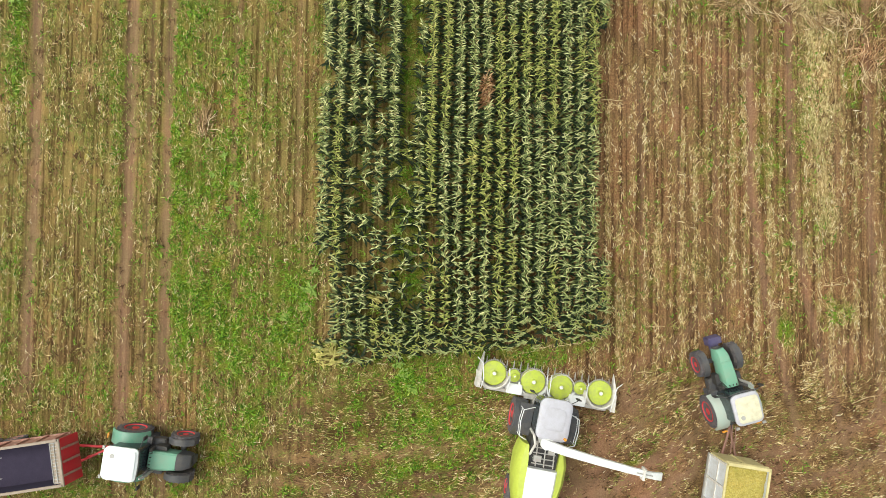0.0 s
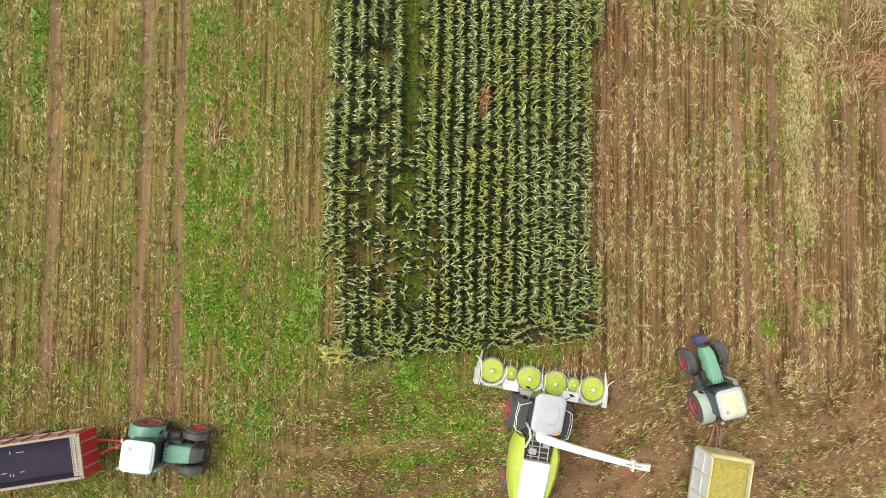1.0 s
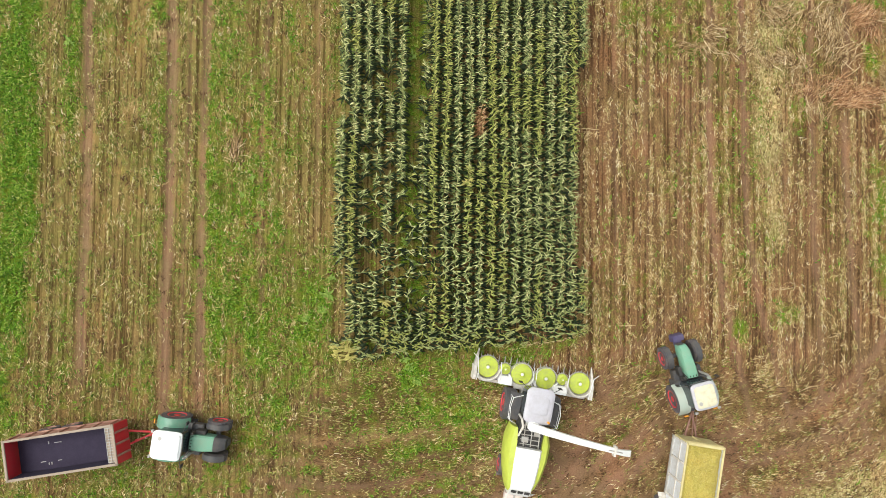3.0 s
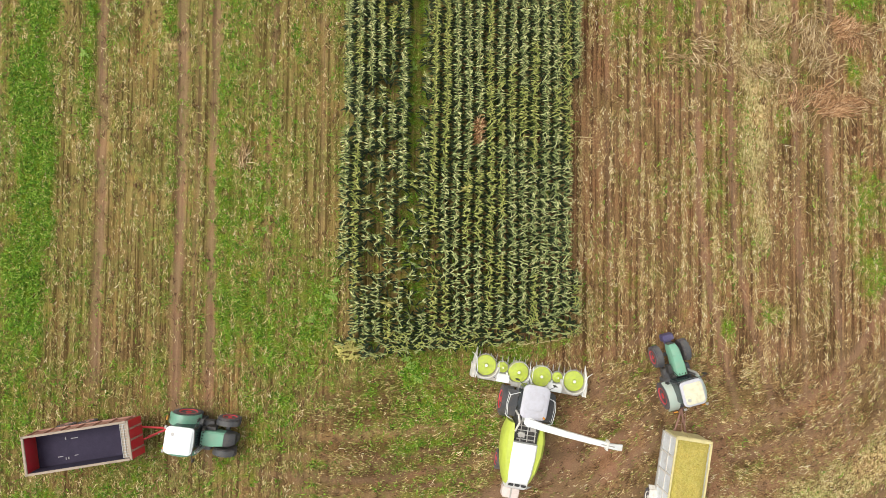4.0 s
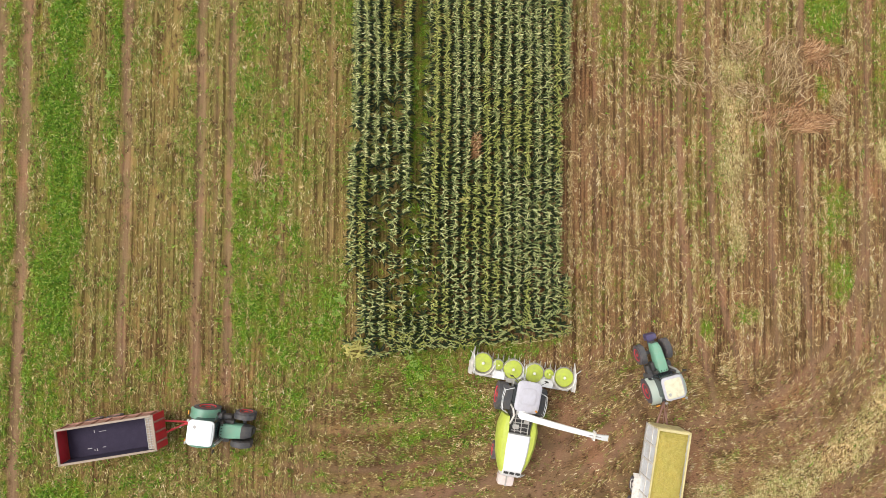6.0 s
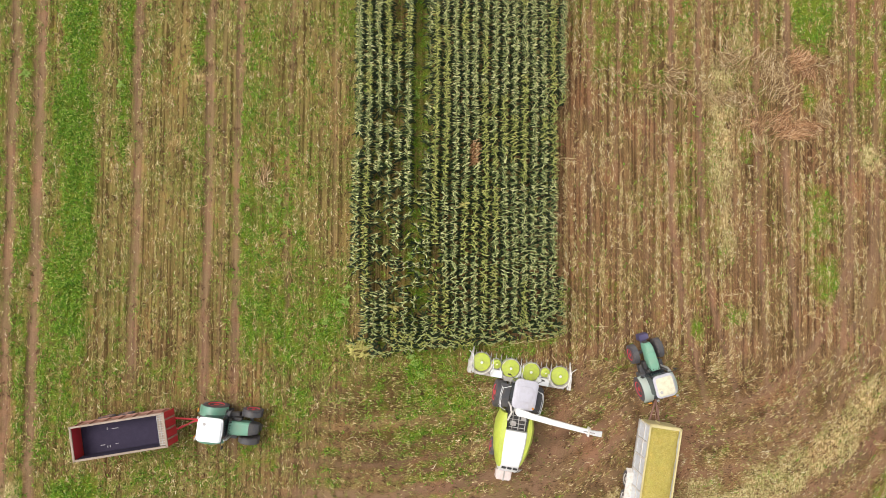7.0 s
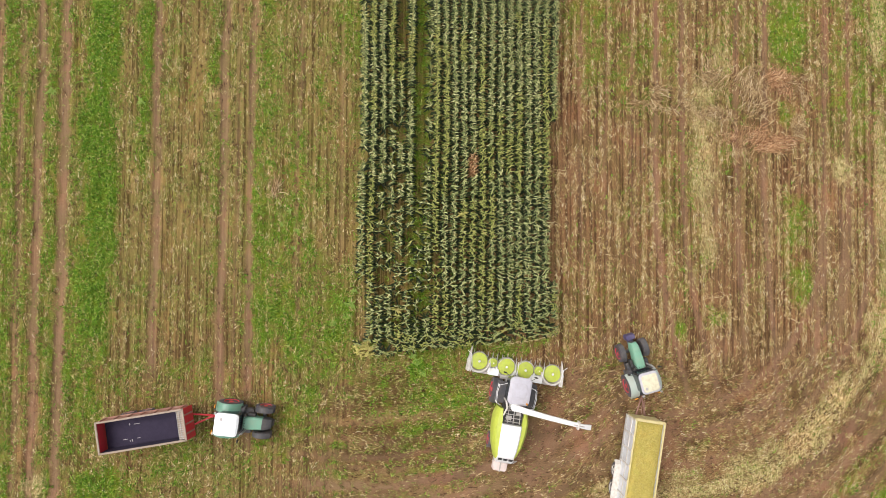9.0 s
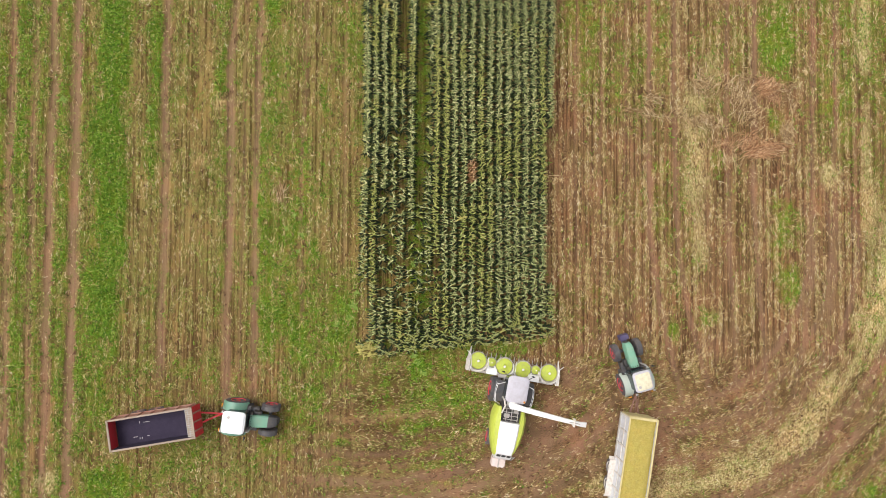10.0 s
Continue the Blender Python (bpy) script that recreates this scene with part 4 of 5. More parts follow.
    part("roof", made(slab, (0, -0.2, 3.44), 1.72, 2.15, 0.24, 0.36, 0.03), ROOF_GREY, cab, "dusty light grey cab roof")
    part("roof_hatch", made(slab, (0, -0.15, 3.70), 1.05, 1.15, 0.04, 0.2, 0.012), ROOF_GREY, cab)
    part("beacon", made(tube, (0.68, -1.05, 3.66), (0.68, -1.05, 3.86), 0.07), AMBER, cab, "amber beacon")
    for s in (-1, 1):
        bm = several((tube, (s * 0.8, 0.7, 3.3), (s * 1.2, 0.95, 3.2), 0.02), (box, (s * 1.25, 0.95, 2.95), (0.2, 0.06, 0.45)))
        part("mirror", bm, BLACK, cab)
        part("platform", several((box, (s * 1.18, -0.75, 2.05), (0.75, 1.7, 0.09))), CHARCOAL, h, "dark steel platform beside the cab", 0.01)
        bm = bmesh.new()
        path(bm, [(s * 0.9, 0.15, 2.9), (s * 1.5, -0.1, 2.9), (s * 1.58, -0.7, 2.9), (s * 1.5, -1.5, 2.9), (s * 1.1, -1.65, 2.9)], 0.022)
        for y in (-0.1, -1.5):
            tube(bm, (s * 1.5, y, 2.08), (s * 1.5, y, 2.9), 0.02)
        path(bm, [(s * 1.52, -0.1, 2.5), (s * 1.58, -0.7, 2.5), (s * 1.52, -1.5, 2.5)], 0.018)
        part("handrail", bm, WHITE, h, "white handrail round the platform")
        wheel(h, s * 1.42, -0.85, 0.98, 0.72, RED, s)
        wheel(h, s * 1.02, -4.95, 0.66, 0.48, RED, s, 18)
        bm = bmesh.new()
        loft(bm, [[Vector((s * 1.42 + dx, -0.85 + rr * math.cos(a), 0.98 + rr * math.sin(a))) for dx, rr in ((-0.36, 1.06), (0.36, 1.06), (0.36, 1.10), (-0.36, 1.10))] for a in [radians(25 + 16 * k) for k in range(9)]])
        part("fender", bm, CHARCOAL, h, "black front wheel fender")
        # bulging side panel
        bm = bmesh.new()
        rings = []
        for y, xo, xi, zt in ((-1.75, 1.22, 0.85, 2.75), (-2.5, 1.42, 0.80, 3.0), (-3.4, 1.40, 0.78, 3.02), (-4.4, 1.22, 0.74, 2.95), (-5.1, 0.98, 0.66, 2.75), (-5.5, 0.80, 0.60, 2.4)):
            rings.append([Vector((s * a, y, z)) for a, z in ((xi, 1.2), (xo * 0.97, 1.25), (xo, 1.9), (xo * 0.93, zt - 0.25), (xo * 0.80, zt - 0.04), (xi, zt))])
        loft(bm, rings)
        part("side_panel", bm, LIME, h, "bulging lime green side panel")
    part("chassis", several((box, (0, -2.8, 1.05), (1.3, 6.0, 0.5)), (box, (0, -0.85, 0.98), (2.2, 0.35, 0.4)), (box, (0, -4.95, 0.66), (2.0, 0.25, 0.28)), (box, (0, -3.0, 1.9), (1.5, 4.4, 1.3))), CHARCOAL, h, "", 0.02)
    # engine bay behind the cab
    bm = several((box, (0, -2.05, 2.55), (1.55, 1.5, 0.35)))
    part("engine_bay", bm, BLACK, h, "open black engine bay")
    bm = bmesh.new()
    for k in range(5):
        tube(bm, (-0.6, -1.55 - k * 0.26, 2.80), (0.62, -1.5 - k * 0.27, 2.82), 0.03)
    for x in (-0.45, 0.0, 0.5):
        tube(bm, (x, -1.4, 2.84), (x + 0.08, -2.7, 2.86), 0.035)
    box(bm, (-0.35, -2.3, 2.9), (0.4, 0.3, 0.22))
    box(bm, (0.35, -1.8, 2.9), (0.35, 0.4, 0.2))
    part("engine_parts", bm, STEEL, h, "grey pipes and covers in the engine bay")
    bm = bmesh.new()
    loft(bm, [[Vector((x * w, y, z)) for x, z in ((-1, 2.3), (1, 2.3), (1, zt - 0.10), (0.88, zt), (-0.88, zt), (-1, zt - 0.10))] for y, w, zt in ((-2.78, 0.80, 3.12), (-3.6, 0.80, 3.14), (-4.6, 0.74, 3.08), (-5.15, 0.66, 2.92))])
    part("hood", bm, WHITE, h, "large white engine hood", 0.03)
    bm = bmesh.new()
    loft(bm, [[Vector((x * w, y, z)) for x, z in ((-1, 1.3), (1, 1.3), (0.95, zt), (-0.95, zt))] for y, w, zt in ((-5.16, 0.68, 2.86), (-5.5, 0.70, 2.62), (-5.75, 0.66, 2.2))])
    part("tail", bm, WHITE, h, "white sloping tail", 0.03)
    part("vent", several(*[(box, (-0.42 + 0.42 * k, -5.36, 2.80), (0.32, 0.16, 0.05), (1, 1), (0, 0), Matrix.Rotation(0.6, 3, "X")) for k in range(3)]), BLACK, h, "black vents across the tail")
    part("tank", several((box, (-0.05, -6.2, 1.25), (1.15, 0.75, 0.7))), PINKISH, h, "pinkish dusty white tank at the rear", 0.08)
    part("tank_strap", several((box, (-0.05, -6.2, 1.28), (0.1, 0.78, 0.72)), (box, (-0.05, -5.75, 1.0), (0.9, 0.3, 0.16))), STEEL, h)
    bm = bmesh.new()
    for x in (0.62, 0.98):
        tube(bm, (x, -5.35, 2.6), (x + 0.12, -6.05, 1.0), 0.022)
    for k in range(5):
        f = k / 4
        tube(bm, (0.64 + 0.1 * f, -5.45 - 0.55 * f, 2.4 - 1.25 * f), (1.0 + 0.1 * f, -5.45 - 0.55 * f, 2.4 - 1.25 * f), 0.02)
    part("ladder", bm, STEEL, h)
    # discharge spout, swung out to the side
    bm = bmesh.new()
    lathe(bm, [(0.30, 2.7), (0.30, 3.5), (0.34, 3.52), (0.34, 3.66), (0.2, 3.7)], pose(-0.15, -1.45, 0), 24)
    part("turntable", bm, WHITE, h, "white spout turntable")
    bm = bmesh.new()
    rings = []
    for x, y, z, w, t in ((-0.45, -1.45, 3.55, 0.20, 0.30), (-0.1, -1.46, 3.92, 0.22, 0.34), (0.6, -1.5, 4.25, 0.21, 0.32), (2.2, -1.60, 4.55, 0.19, 0.28), (3.8, -1.70, 4.70, 0.17, 0.25), (4.6, -1.76, 4.68, 0.16, 0.24)):
        rings.append([Vector((x, y + a * w, z + b * t / 2)) for a, b in ((-1, -1), (1, -1), (1, 0.6), (0.6, 1), (-0.6, 1), (-1, 0.6))])
    loft(bm, rings)
    spout = part("spout", bm, WHITE, h, "long white discharge spout", 0.01)
    part("collar", several((box, (4.62, -1.76, 4.70), (0.12, 0.62, 0.40)), (box, (4.62, -1.52, 4.92), (0.1, 0.1, 0.16))), DUSTY, spout, "", 0.01)
    bm = bmesh.new()
    loft(bm, [[Vector((x, y + a * w, z + b)) for a, b in ((-1, -0.1), (1, -0.1), (1, 0.1), (-1, 0.1))] for x, y, z, w in ((4.68, -1.77, 4.70, 0.15), (5.25, -1.82, 4.55, 0.17), (5.75, -1.86, 4.28, 0.19))])
    part("flap", bm, WHITE, spout, "dusty hinged spout flap", 0.01)
    part("ram", several((tube, (4.2, -1.74, 4.9), (5.1, -1.8, 4.75), 0.03), (tube, (0.1, -1.3, 3.6), (1.6, -1.52, 4.25), 0.045)), STEEL, spout)
    bm = made(path, [(-0.85, -1.15, 2.4), (-0.85, -1.2, 3.4), (-0.75, -1.6, 3.6), (-0.8, -2.3, 3.0)], 0.07)
    part("exhaust", bm, DUSTY, h, "light bent exhaust pipe")
    # the body stands a little behind the header
    front = ("header_", "rotor_", "feed_drum", "divider", "drum_shell", "hoop", "cover_panel", "guide_bar", "snout")
    for ob in h.children:
        if not ob.name.startswith(front):
            ob.location.y -= 0.16
            if ob.name.startswith(("side_panel", "hood", "tail", "vent", "tank", "ladder", "engine")):
                ob.scale.y = 1.08
    return h


forage_harvester(pose(9.32, -9.52, 0, 0, 0, -10.2))


# ---- tractors ----
def tractor(m, label, roof, fender, hood, nose, rim, slim, base, weight, roof_size):
    """slim narrows the hood; base is the wheelbase; weight adds the front block."""
    t = thing("tractor", label, "tractor", m, "tractors hauling silage")
    for s in (-1, 1):
        wheel(t, s * 1.04, 0, 0.93, 0.60, rim, s)
        wheel(t, s * 1.0, base, 0.74, 0.52, rim, s, 18)
        bm = bmesh.new()
        rings = []
        for k in range(9):
            a = radians(20 + k * 17.5)
            rr = 1.04
            rings.append([Vector((s * x, rr * math.cos(a) + dz * math.cos(a), 0.93 + rr * math.sin(a) + dz * math.sin(a))) for x, dz in ((0.62, 0), (1.32, -0.04), (1.32, 0.02), (1.22, 0.06), (0.62, 0.07))])
        loft(bm, rings)
        part("rear_fender", bm, fender, t, "curved rear wheel fender")
        bm = bmesh.new()
        rings = []
        for k in range(6):
            a = radians(35 + k * 22)
            rings.append([Vector((s * x, base + rr * math.cos(a), 0.74 + rr * math.sin(a))) for x, rr in ((0.80, 0.82), (1.14, 0.82), (1.14, 0.85), (0.80, 0.85))])
        loft(bm, rings)
        part("front_fender", bm, CHARCOAL, t, "dark front wheel fender")
        part("mirror", several((tube, (s * 0.8, 1.1, 2.7), (s * 1.25, 1.2, 2.6), 0.02), (box, (s * 1.3, 1.2, 2.4), (0.18, 0.06, 0.4))), BLACK, t)
        for k in range(4):
            part("step", several((box, (s * 0.88, 1.05, 0.55 + 0.3 * k), (0.4, 0.32, 0.05))), CHARCOAL, t)
        part("tail_light", several((box, (s * 1.0, -1.02, 1.75), (0.26, 0.06, 0.12))), AMBER, t, "amber tail light")
        part("work_lamp", several((box, (s * 0.75, -0.62, 2.86), (0.18, 0.12, 0.12))), STEEL, t)
    part("transmission", several((box, (0, 0.6, 0.95), (0.7, 2.6, 0.7)), (box, (0, 0, 0.93), (1.7, 0.45, 0.45)), (box, (0, base, 0.74), (1.7, 0.24, 0.24)), (box, (0, 2.6, 0.95), (0.45, 1.8, 0.5))), CHARCOAL, t, "", 0.03)
    bm = bmesh.new()
    loft(bm, [[Vector((x * sx, 0.35 + y * sy + dy, z)) for x, y in rounded(1.6, 1.65, 0.2)] for sx, sy, dy, z in ((0.95, 0.9, 0.05, 1.3), (1.0, 1.0, 0.05, 1.95), (0.96, 0.97, 0, 2.80))])
    cab = part("cab", bm, GLASS, t, "dark glass cab")
    part("roof", made(slab, (0, 0.33, 2.79), 1.72 * roof_size ** 0.7, 1.80 * roof_size ** 0.4, 0.22, 0.30, 0.04), ROOF_GREY if roof_size < 1 else roof, cab)
    part("roof_panel", made(slab, (0, 0.33, 3.05), 1.5 * roof_size, 1.6 * roof_size, 0.04, 0.2, 0.015), roof, cab)
    part("roof_vent", made(tube, (-0.42, -0.05, 3.06), (-0.42, -0.05, 3.13), 0.13, 0.11, 16), STEEL, cab)
    part("roof_rail", several((path, [(-0.82, 1.22, 2.95), (0, 1.30, 2.97), (0.82, 1.22, 2.95)], 0.03)), CHARCOAL, cab)
    part("floor", several((box, (0, 0.35, 1.25), (1.5, 1.6, 0.2)), (box, (0, 1.3, 1.35), (1.25, 0.5, 0.5))), BLACK, t, "", 0.03)
    # hood: coloured top, dark nose
    bm = bmesh.new()
    loft(bm, [[Vector((x * w * slim, y, z)) for x, z in ((-1, 1.15), (1, 1.15), (1, zt - 0.12), (0.8, zt - 0.02), (0, zt + 0.02), (-0.8, zt - 0.02), (-1, zt - 0.12))] for y, w, zt in ((1.35, 0.52, 2.02), (2.0, 0.52, 2.0), (2.75, 0.47, 1.90))])
    part("hood", bm, hood, t, "green hood", 0.015)
    bm = bmesh.new()
    loft(bm, [[Vector((x * w * slim, y, z)) for x, z in ((-1, 1.0), (1, 1.0), (1, zt - 0.12), (0.8, zt - 0.02), (0, zt + 0.02), (-0.8, zt - 0.02), (-1, zt - 0.12))] for y, w, zt in ((2.76, 0.47, 1.895), (3.15, 0.43, 1.80), (3.42, 0.36, 1.55))])
    part("nose", bm, nose, t, "dark hood nose with grille", 0.015)
    part("grille", several(*[(box, (0, 3.40, 1.12 + 0.09 * k), (0.6 * slim, 0.06, 0.04)) for k in range(4)]), BLACK, t)
    if weight:
        part("front_weight", several((box, (0, 3.85, 0.95), (0.85, 0.50, 0.6), (0.9, 0.8)), (box, (0, 3.5, 0.85), (0.5, 0.4, 0.25))), SLATE_BLUE, t, "dark blue front weight block", 0.05)
    part("exhaust", several((tube, (0.62, 1.5, 1.5), (0.62, 1.5, 2.75), 0.075), (tube, (0.62, 1.5, 2.75), (0.62, 1.42, 2.98), 0.05)), STEEL, t)
    part("air_intake", several((tube, (-0.62, 1.5, 1.4), (-0.62, 1.5, 2.2), 0.09), (box, (-0.64, 1.85, 1.5), (0.22, 0.6, 0.5))), BLACK, t, "", 0.0)
    for s in (-1, 1):
        part("side_tank", several((box, (s * 0.74, 1.4, 0.95), (0.42, 0.9, 0.55))), CHARCOAL, t, "", 0.05)
    bm = bmesh.new()
    for k in range(5):
        path(bm, [(-0.3 + 0.15 * k, 1.28, 1.9), (-0.4 + 0.2 * k, 1.45, 2.06), (-0.5 + 0.25 * k, 1.75, 1.6)], 0.025, 6)
    part("hoses", bm, BLACK, t)
    part("hitch", several((box, (0, -0.85, 0.75), (0.9, 0.5, 0.3)), (box, (0, -1.2, 0.55), (0.14, 0.6, 0.1)), (tube, (-0.45, -0.8, 0.95), (-0.42, -1.35, 0.6), 0.05), (tube, (0.45, -0.8, 0.95), (0.42, -1.35, 0.6), 0.05)), CHARCOAL, t, "", 0.02)
    return t


tractor(pose(-13.52, -12.36, 0, 0, 0, -97), "green tractor with a white cab roof pulling the red trailer", ROOF_WHITE, GREEN, GREEN_PALE, CHARCOAL, RED, 0.95, 2.68, False, 1.0)
tractor(pose(19.95, -9.70, 0, 0, 0, 15), "green tractor with a dusty cream roof pulling the full trailer", ROOF_CREAM, GREY_GREEN, GREEN_PALE, GREEN_PALE, RED, 0.74, 2.70, True, 0.86)


# ---- trailers ----
def running_gear(t, W, axles, r, L, rim):
    part("chassis", several((box, (-0.42, 0, 0.98), (0.14, L, 0.24)), (box, (0.42, 0, 0.98), (0.14, L, 0.24)), *[(box, (0, L * (k / 4 - 0.5) * 0.9, 0.98), (0.84, 0.1, 0.18)) for k in range(5)], *[(tube, (-W / 2 + 0.2, y, r), (W / 2 - 0.2, y, r), 0.07) for y in axles], *[(box, (sx * 0.42, y, (r + 0.88) / 2), (0.12, 0.7, 0.88 - r + 0.1)) for y in axles for sx in (-1, 1)]), CHARCOAL, t)
    for y in axles:
        for s in (-1, 1):
            wheel(t, s * (W / 2 - 0.16), y, r, 0.46, rim, s, 18)


def red_trailer(m):
    t = thing("tipping_trailer", "empty red tipping trailer with a dark bed and dusty tan rim", "trailer", m, "silage trailers")
    L, W, z0, z1 = 6.4, 2.42, 1.22, 2.45
    running_gear(t, W, (-0.2, -1.6), 0.58, L - 0.3, DUSTY_RED)
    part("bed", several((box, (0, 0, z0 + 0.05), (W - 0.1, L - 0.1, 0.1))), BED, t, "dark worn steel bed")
    for s in (-1, 1):
        part("side_wall", several((box, (s * (W / 2 - 0.04), 0, (z0 + z1) / 2), (0.08, L, z1 - z0))), DUSTY_RED, t, "dusty red side wall", 0.01)
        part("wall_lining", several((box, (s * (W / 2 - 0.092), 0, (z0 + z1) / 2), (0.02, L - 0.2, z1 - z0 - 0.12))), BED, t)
        part("top_rim", several((box, (s * (W / 2 - 0.03), 0, z1 + 0.03), (0.14, L + 0.1, 0.10))), TAN_RIM, t, "dusty tan top rim", 0.02)
        for k in range(7):
            part("side_post", several((box, (s * (W / 2 + 0.035), L * (k / 6 - 0.5) * 0.94, (z0 + z1) / 2 - 0.03), (0.07, 0.12, z1 - z0 - 0.08))), DUSTY_RED, t, "", 0.01)
        part("bottom_rail", several((box, (s * (W / 2 + 0.02), 0, z0 + 0.02), (0.10, L, 0.14))), DUSTY_RED, t, "", 0.01)
    part("tailgate", several((box, (0, -L / 2 - 0.04, (z0 + z1) / 2), (W, 0.08, z1 - z0))), RED, t, "red tailgate", 0.01)
    part("tailgate_rim", several((box, (0, -L / 2 - 0.04, z1 + 0.03), (W + 0.08, 0.15, 0.10))), TAN_RIM, t, "", 0.02)
    bm = bmesh.new()
    loft(bm, [[Vector((x, y, z)) for x, y in ((-W / 2, ya), (W / 2, ya), (W / 2, yb), (-W / 2, yb))] for ya, yb, z in ((L / 2 + 0.22, L / 2 + 0.30, z0 - 0.05), (L / 2, L / 2 + 0.08, z1))])
    part("front_wall", bm, RED, t, "bright red sloping front wall", 0.01)
    part("front_rim", several((box, (0, L / 2 + 0.02, z1 + 0.03), (W + 0.08, 0.16, 0.10))), TAN_RIM, t, "", 0.02)
    # light mesh screen inside the front
    bm = bmesh.new()
    box(bm, (0, L / 2 - 0.30, 2.30), (W - 0.2, 0.42, 0.03), turn=None)
    part("front_shelf", bm, TAN_RIM, t, "tan shelf behind the front wall")
    bm = bmesh.new()
    for k in range(13):
        box(bm, (-W / 2 + 0.18 + k * (W - 0.36) / 12, L / 2 - 0.30, 2.34), (0.035, 0.42, 0.04))
    for k in (-0.2, 0.0, 0.2):
        box(bm, (0, L / 2 - 0.30 + k, 2.35), (W - 0.3, 0.03, 0.03))
    part("screen", bm, STEEL, t, "pale mesh screen")
    part("front_rib", several(*[(box, (x, L / 2 + 0.31, (z0 + z1) / 2), (0.12, 0.08, z1 - z0 - 0.1), (1, 1), (0, -0.21)) for x in (-0.7, 0, 0.7)]), DUSTY_RED, t)
    for x, y, w, d in ((0.78, -1.25, 0.16, 0.05), (0.78, -1.42, 0.14, 0.04), (0.62, -1.75, 0.05, 0.30), (0.66, -0.75, 0.04, 0.22), (-0.45, -0.75, 0.04, 0.45), (-0.50, -1.3, 0.18, 0.05)):
        part("bed_fitting", several((box, (x, y, z0 + 0.115), (w, d, 0.03))), STEEL, t, "pale scuffed fitting on the bed")
    part("drawbar", several((tube, (-0.42, L / 2 + 0.2, 0.95), (0, L / 2 + 1.75, 0.66), 0.07), (tube, (0.42, L / 2 + 0.2, 0.95), (0, L / 2 + 1.75, 0.66), 0.07), (tube, (0, L / 2 + 1.6, 0.66), (0, L / 2 + 2.05, 0.62), 0.06), (tube, (0.2, L / 2 + 0.6, 1.1), (0.05, L / 2 + 1.9, 0.9), 0.025)), RED, t, "red drawbar")
    part("jack", several((tube, (0.2, L / 2 + 1.2, 0.3), (0.2, L / 2 + 1.2, 1.0), 0.05)), STEEL, t)
    return t


red_trailer(pose(-19.65, -12.98, 0, 0, 0, -81.2))


def full_trailer(m):
    t = thing("silage_trailer", "long silver-sided trailer heaped with yellow-green chopped silage", "trailer", m, "silage trailers")
    L, W, z0, z1 = 8.6, 2.36, 1.15, 3.0
    running_gear(t, W + 0.42, (-0.5, -1.95), 0.62, L - 0.4, DUSTY)
    part("bed", several((box, (0, 0, z0 + 0.05), (W - 0.1, L - 0.1, 0.1))), STEEL, t)
    for s in (-1, 1):
        n = 7
        for k in range(n):
            y = L * ((k + 0.5) / n - 0.5)
            part("side_board", several((box, (s * (W / 2 - 0.03), y, (z0 + z1) / 2), (0.06, L / n - 0.012, z1 - z0))), SILVER, t, "silver side board", 0.012)
        for k in range(n + 1):
            part("side_post", several((box, (s * (W / 2 + 0.045), L * (k / n - 0.5) * 0.985, (z0 + z1) / 2), (0.09, 0.11, z1 - z0))), DUSTY, t, "", 0.01)
        part("middle_rail", several((box, (s * (W / 2 + 0.02), 0, (z0 + z1) / 2 + 0.1), (0.05, L, 0.10))), DUSTY, t, "", 0.01)
        part("bottom_rail", several((box, (s * (W / 2 + 0.03), 0, z0 - 0.04), (0.12, L, 0.18))), STEEL, t, "", 0.01)
        part("top_rim", several((box, (s * (W / 2 - 0.01), 0, z1 + 0.04), (0.12, L + 0.1, 0.10))), CREAM, t, "cream top rim", 0.02)
        part("fender", several((box, (s * (W / 2 + 0.24), -1.22, 1.32), (0.55, 2.95, 0.07)), (box, (s * (W / 2 + 0.24), 0.36, 1.15), (0.55, 0.3, 0.07), (1, 1), (0, -0.0), Matrix.Rotation(-0.7, 3, "X")), (box, (s * (W / 2 + 0.24), -2.8, 1.15), (0.55, 0.3, 0.07), (1, 1), (0, 0), Matrix.Rotation(0.7, 3, "X"))), DUSTY, t, "dusty light fender over the wheels", 0.015)
    part("tailgate", several((box, (0, -L / 2 - 0.03, (z0 + z1) / 2), (W, 0.07, z1 - z0)), (box, (0, -L / 2 - 0.08, 2.2), (W, 0.06, 0.1)), (box, (-0.5, -L / 2 - 0.08, 2.1), (0.1, 0.06, 1.6)), (box, (0.5, -L / 2 - 0.08, 2.1), (0.1, 0.06, 1.6))), SILVER, t, "", 0.01)
    part("tailgate_rim", several((box, (0, -L / 2 - 0.03, z1 + 0.04), (W + 0.1, 0.12, 0.10))), CREAM, t, "", 0.02)
    part("headboard", several((box, (0, L / 2 + 0.03, (z0 + z1) / 2), (W, 0.08, z1 - z0)), (box, (0, L / 2 + 0.10, 2.0), (0.12, 0.08, 1.6)), (box, (0, L / 2 + 0.10, z1 - 0.15), (W, 0.10, 0.12))), CREAM, t, "cream headboard", 0.01)
    part("headboard_rim", several((box, (0, L / 2 + 0.03, z1 + 0.04), (W + 0.1, 0.18, 0.10))), CREAM, t, "", 0.02)
    # the load: a rough heap just under the rim
    nx, ny = 25, 87
    X, Y = np.meshgrid(np.linspace(-W / 2 + 0.07, W / 2 - 0.07, nx), np.linspace(-L / 2 + 0.05, L / 2 - 0.05, ny))
    edge = np.minimum(1 - np.abs(X) / (W / 2), (1 - np.abs(Y) / (L / 2)) * 3).clip(0, 0.35)
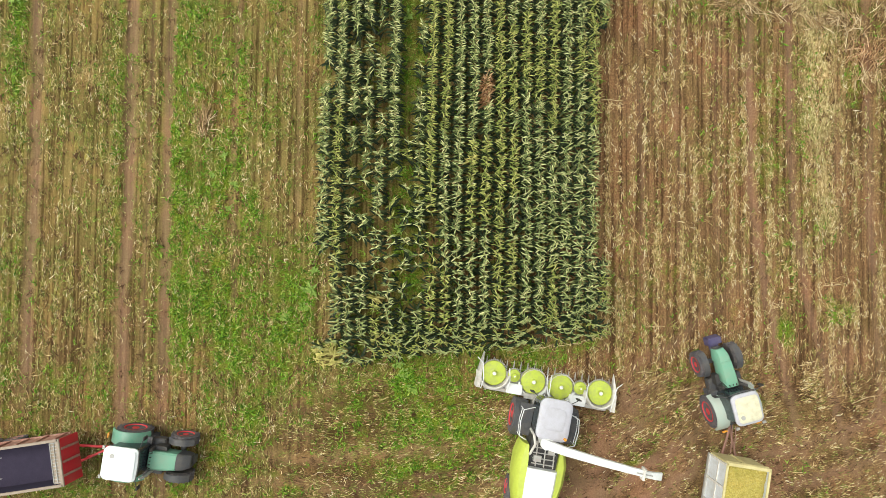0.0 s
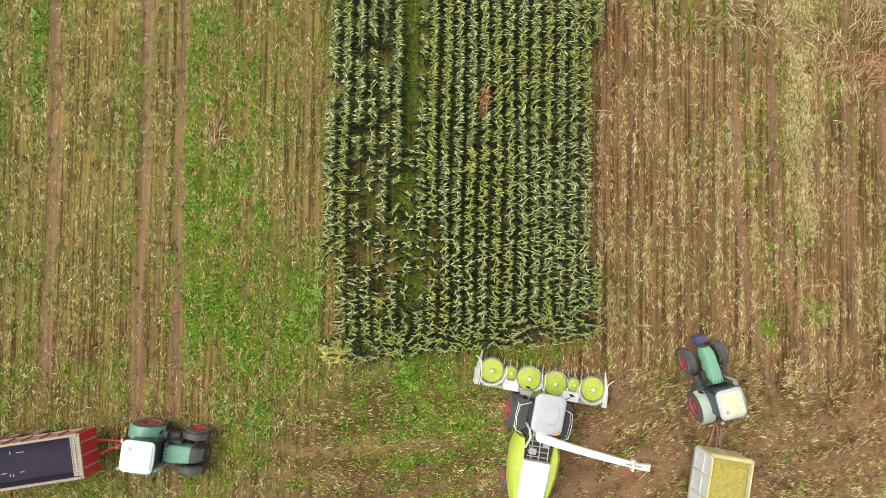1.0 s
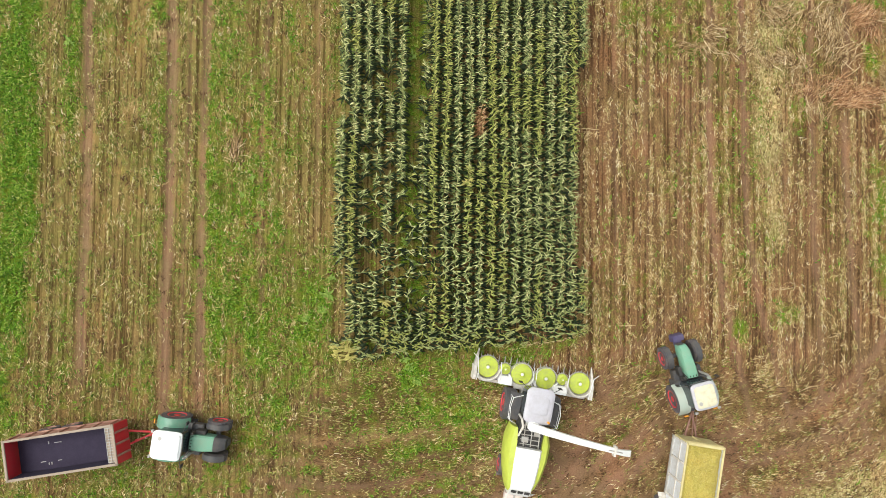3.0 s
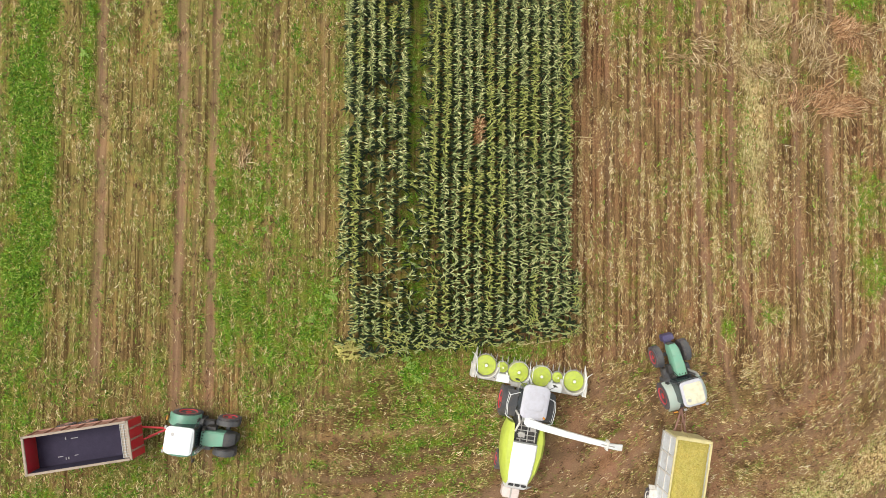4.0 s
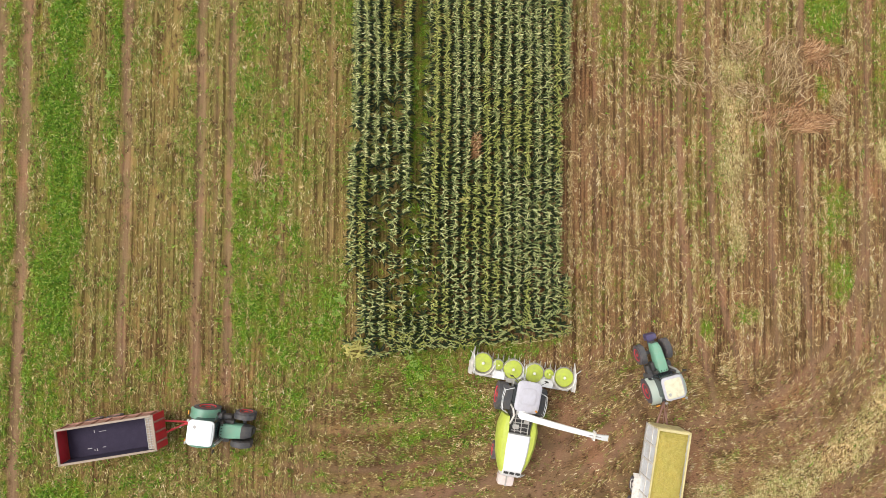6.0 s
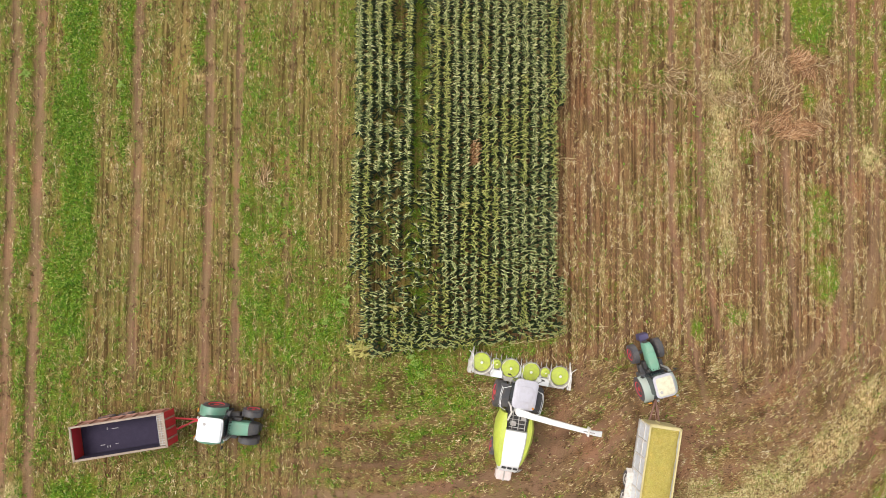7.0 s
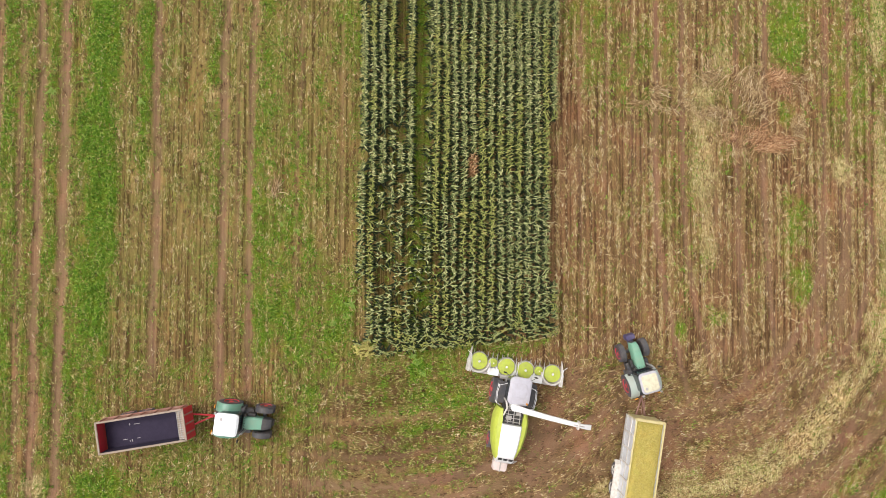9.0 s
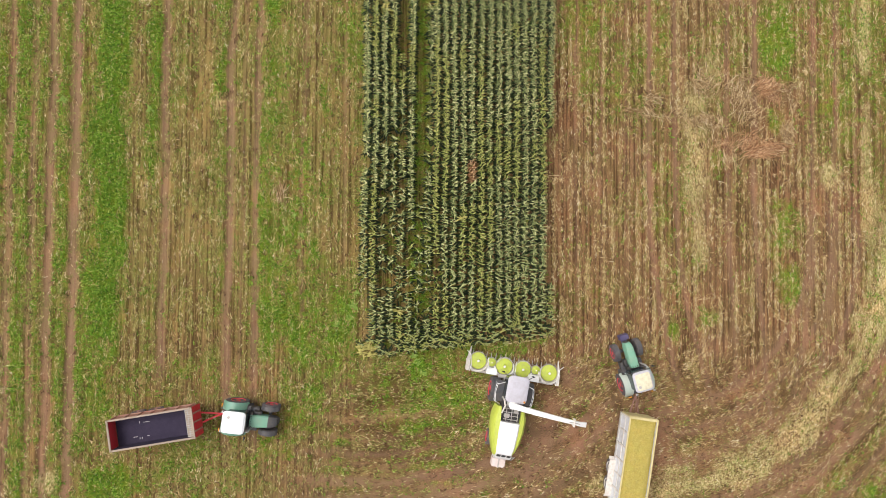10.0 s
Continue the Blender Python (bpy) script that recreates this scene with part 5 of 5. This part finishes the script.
    Z = 2.78 + 0.75 * edge + 0.16 * (fbm(X, Y, 0.9, 401) - 0.5) + 0.10 * (fbm(X, Y, 0.25, 411) - 0.5)
    idx = np.arange(nx * ny).reshape(ny, nx)
    q = np.stack([idx[:-1, :-1], idx[:-1, 1:], idx[1:, 1:], idx[1:, :-1]], -1).reshape(-1, 4)
    load = new("silage_load", mesh_of("silage_load", np.stack([X, Y, Z], -1), q, [SILAGE_BED], smooth=True))
    load.parent = t
    tagged(load, "heap of yellow-green chopped silage")
    rng = np.random.RandomState(421)
    n = 5200
    x, y = rng.uniform(-W / 2 + 0.1, W / 2 - 0.1, n), rng.uniform(-L / 2 + 0.1, L / 2 - 0.1, n)
    e = np.minimum(1 - np.abs(x) / (W / 2), (1 - np.abs(y) / (L / 2)) * 3).clip(0, 0.35)
    z = 2.80 + 0.75 * e + 0.16 * (fbm(x, y, 0.9, 401) - 0.5) + 0.10 * (fbm(x, y, 0.25, 411) - 0.5)
    v, q = strips(np.column_stack([x, y, z]), rng.uniform(0, np.pi, n), rng.uniform(0.05, 0.16, n), rng.uniform(0.02, 0.05, n), rng.normal(0, 0.5, n), rng.uniform(0, 0.02, n), rng, 0.25)
    chips = new("loose_silage", mesh_of("loose_silage", v, q, [SILAGE]))
    chips.parent = load
    chips["kind"] = "stuff"
    part("drawbar", several((tube, (-0.42, L / 2 - 0.1, 0.95), (0, L / 2 + 1.5, 0.62), 0.07), (tube, (0.42, L / 2 - 0.1, 0.95), (0, L / 2 + 1.5, 0.62), 0.07), (tube, (0, L / 2 + 1.4, 0.62), (0, L / 2 + 1.8, 0.60), 0.06), (tube, (0.1, L / 2 + 0.2, 1.3), (0.15, L / 2 + 1.7, 0.95), 0.03), (tube, (-0.12, L / 2 + 0.2, 1.3), (-0.05, L / 2 + 1.7, 0.95), 0.03)), RUST, t, "rusty reddish drawbar")
    return t


full_trailer(pose(19.25, -16.75, 0, 0, 0, -8.8))
# ---- long stalks lying in loose heaps ----
def stalk_heap(cx, cy, a, b, n, heading, spread, seed, label, mat, tufts=5):
    """Stalks in a few tufts that fan out from their own middles, piled up towards the heap's middle."""
    rng = np.random.RandomState(seed)
    k = rng.randint(0, tufts, n)
    tx, ty, th = cx + rng.normal(0, a * 0.75, tufts), cy + rng.normal(0, b * 0.75, tufts), heading + rng.normal(0, spread, tufts)
    L = rng.uniform(0.30, 1.35, n)
    d = th[k] + rng.normal(0, 0.45, n)
    x, y = tx[k] + rng.normal(0, a * 0.42, n) + np.cos(d) * L * 0.3, ty[k] + rng.normal(0, b * 0.42, n) + np.sin(d) * L * 0.3
    z = relief(x, y, cover(x, y)[3]) + 0.03 + rng.uniform(0, 0.34, n) * np.exp(-((x - tx[k]) / a) ** 2 / 2 - ((y - ty[k]) / b) ** 2 / 2)
    v, q = strips(np.column_stack([x, y, z]), d, L, rng.uniform(0.018, 0.042, n), rng.normal(0, 0.4, n), rng.uniform(0, 0.14, n), rng, 0.3)
    return tagged(new("stalk_heap", mesh_of("stalk_heap", v, q, [mat])), label, "straw heap", "flattened stalk heaps", "stuff")


STALKS = island("lying_dry_stalks", [(0.0, (0.10, 0.055, 0.024)), (0.45, (0.33, 0.21, 0.095)), (0.8, (0.62, 0.45, 0.24)), (1.0, (0.82, 0.68, 0.44))], 0.65)
RUSTY = island("rusty_dry_stalks", [(0.0, (0.11, 0.045, 0.020)), (0.45, (0.36, 0.185, 0.085)), (0.8, (0.66, 0.40, 0.21)), (1.0, (0.82, 0.60, 0.38))], 0.65)
for k, (x, y, a, b, n, heading, spread, mat, label) in enumerate((
        (32.6, 16.1, 0.85, 0.55, 420, 0.5, 1.0, RUSTY, "tangled brown heap of dry stalks"),
        (34.0, 16.0, 0.8, 0.5, 120, -0.4, 0.5, STALKS, "thin scatter of pale dry stalks"),
        (32.8, 10.5, 1.5, 0.45, 460, 0.1, 0.35, RUSTY, "swath of orange-brown dry stalks"),
        (34.5, 11.8, 0.4, 0.9, 150, 1.9, 0.4, STALKS, "loose heap of dry tan stalks on the stubble"),
        (30.2, 14.4, 1.3, 1.0, 330, 1.0, 0.9, STALKS, "loose heap of dry tan stalks on the stubble"),
        (30.1, 11.9, 1.4, 0.9, 190, 0.6, 0.9, RUSTY, "loose heap of orange-brown stalks on the stubble"),
        (27.2, 12.8, 1.0, 0.6, 210, 2.6, 0.5, STALKS, "flattened tan heap of dry stalks"),
        (26.6, 15.8, 1.0, 1.2, 190, 1.2, 0.8, STALKS, "thin scatter of pale dry stalks"),
        (28.9, 10.3, 0.8, 0.8, 130, 1.1, 0.8, STALKS, "thin scatter of pale dry stalks"),
        (29.2, 16.8, 0.9, 0.9, 130, 1.3, 0.6, STALKS, "thin scatter of pale dry stalks"),
        (20.7, 13.7, 1.2, 0.5, 90, 0.5, 0.5, STALKS, "thin scatter of pale dry stalks"),
        (21.9, 14.9, 0.9, 0.35, 60, -0.3, 0.5, STALKS, "thin scatter of pale dry stalks"),
        (23.6, 13.9, 0.9, 0.4, 60, 0.1, 0.5, STALKS, "thin scatter of pale dry stalks"),
        (-10.3, 6.1, 0.16, 0.75, 70, 1.5, 0.2, STALKS, "narrow clump of pale dry stalks along the row"))):
    stalk_heap(x, y, a, b, int(n * 1.4), heading, spread, 501 + k, label, mat)
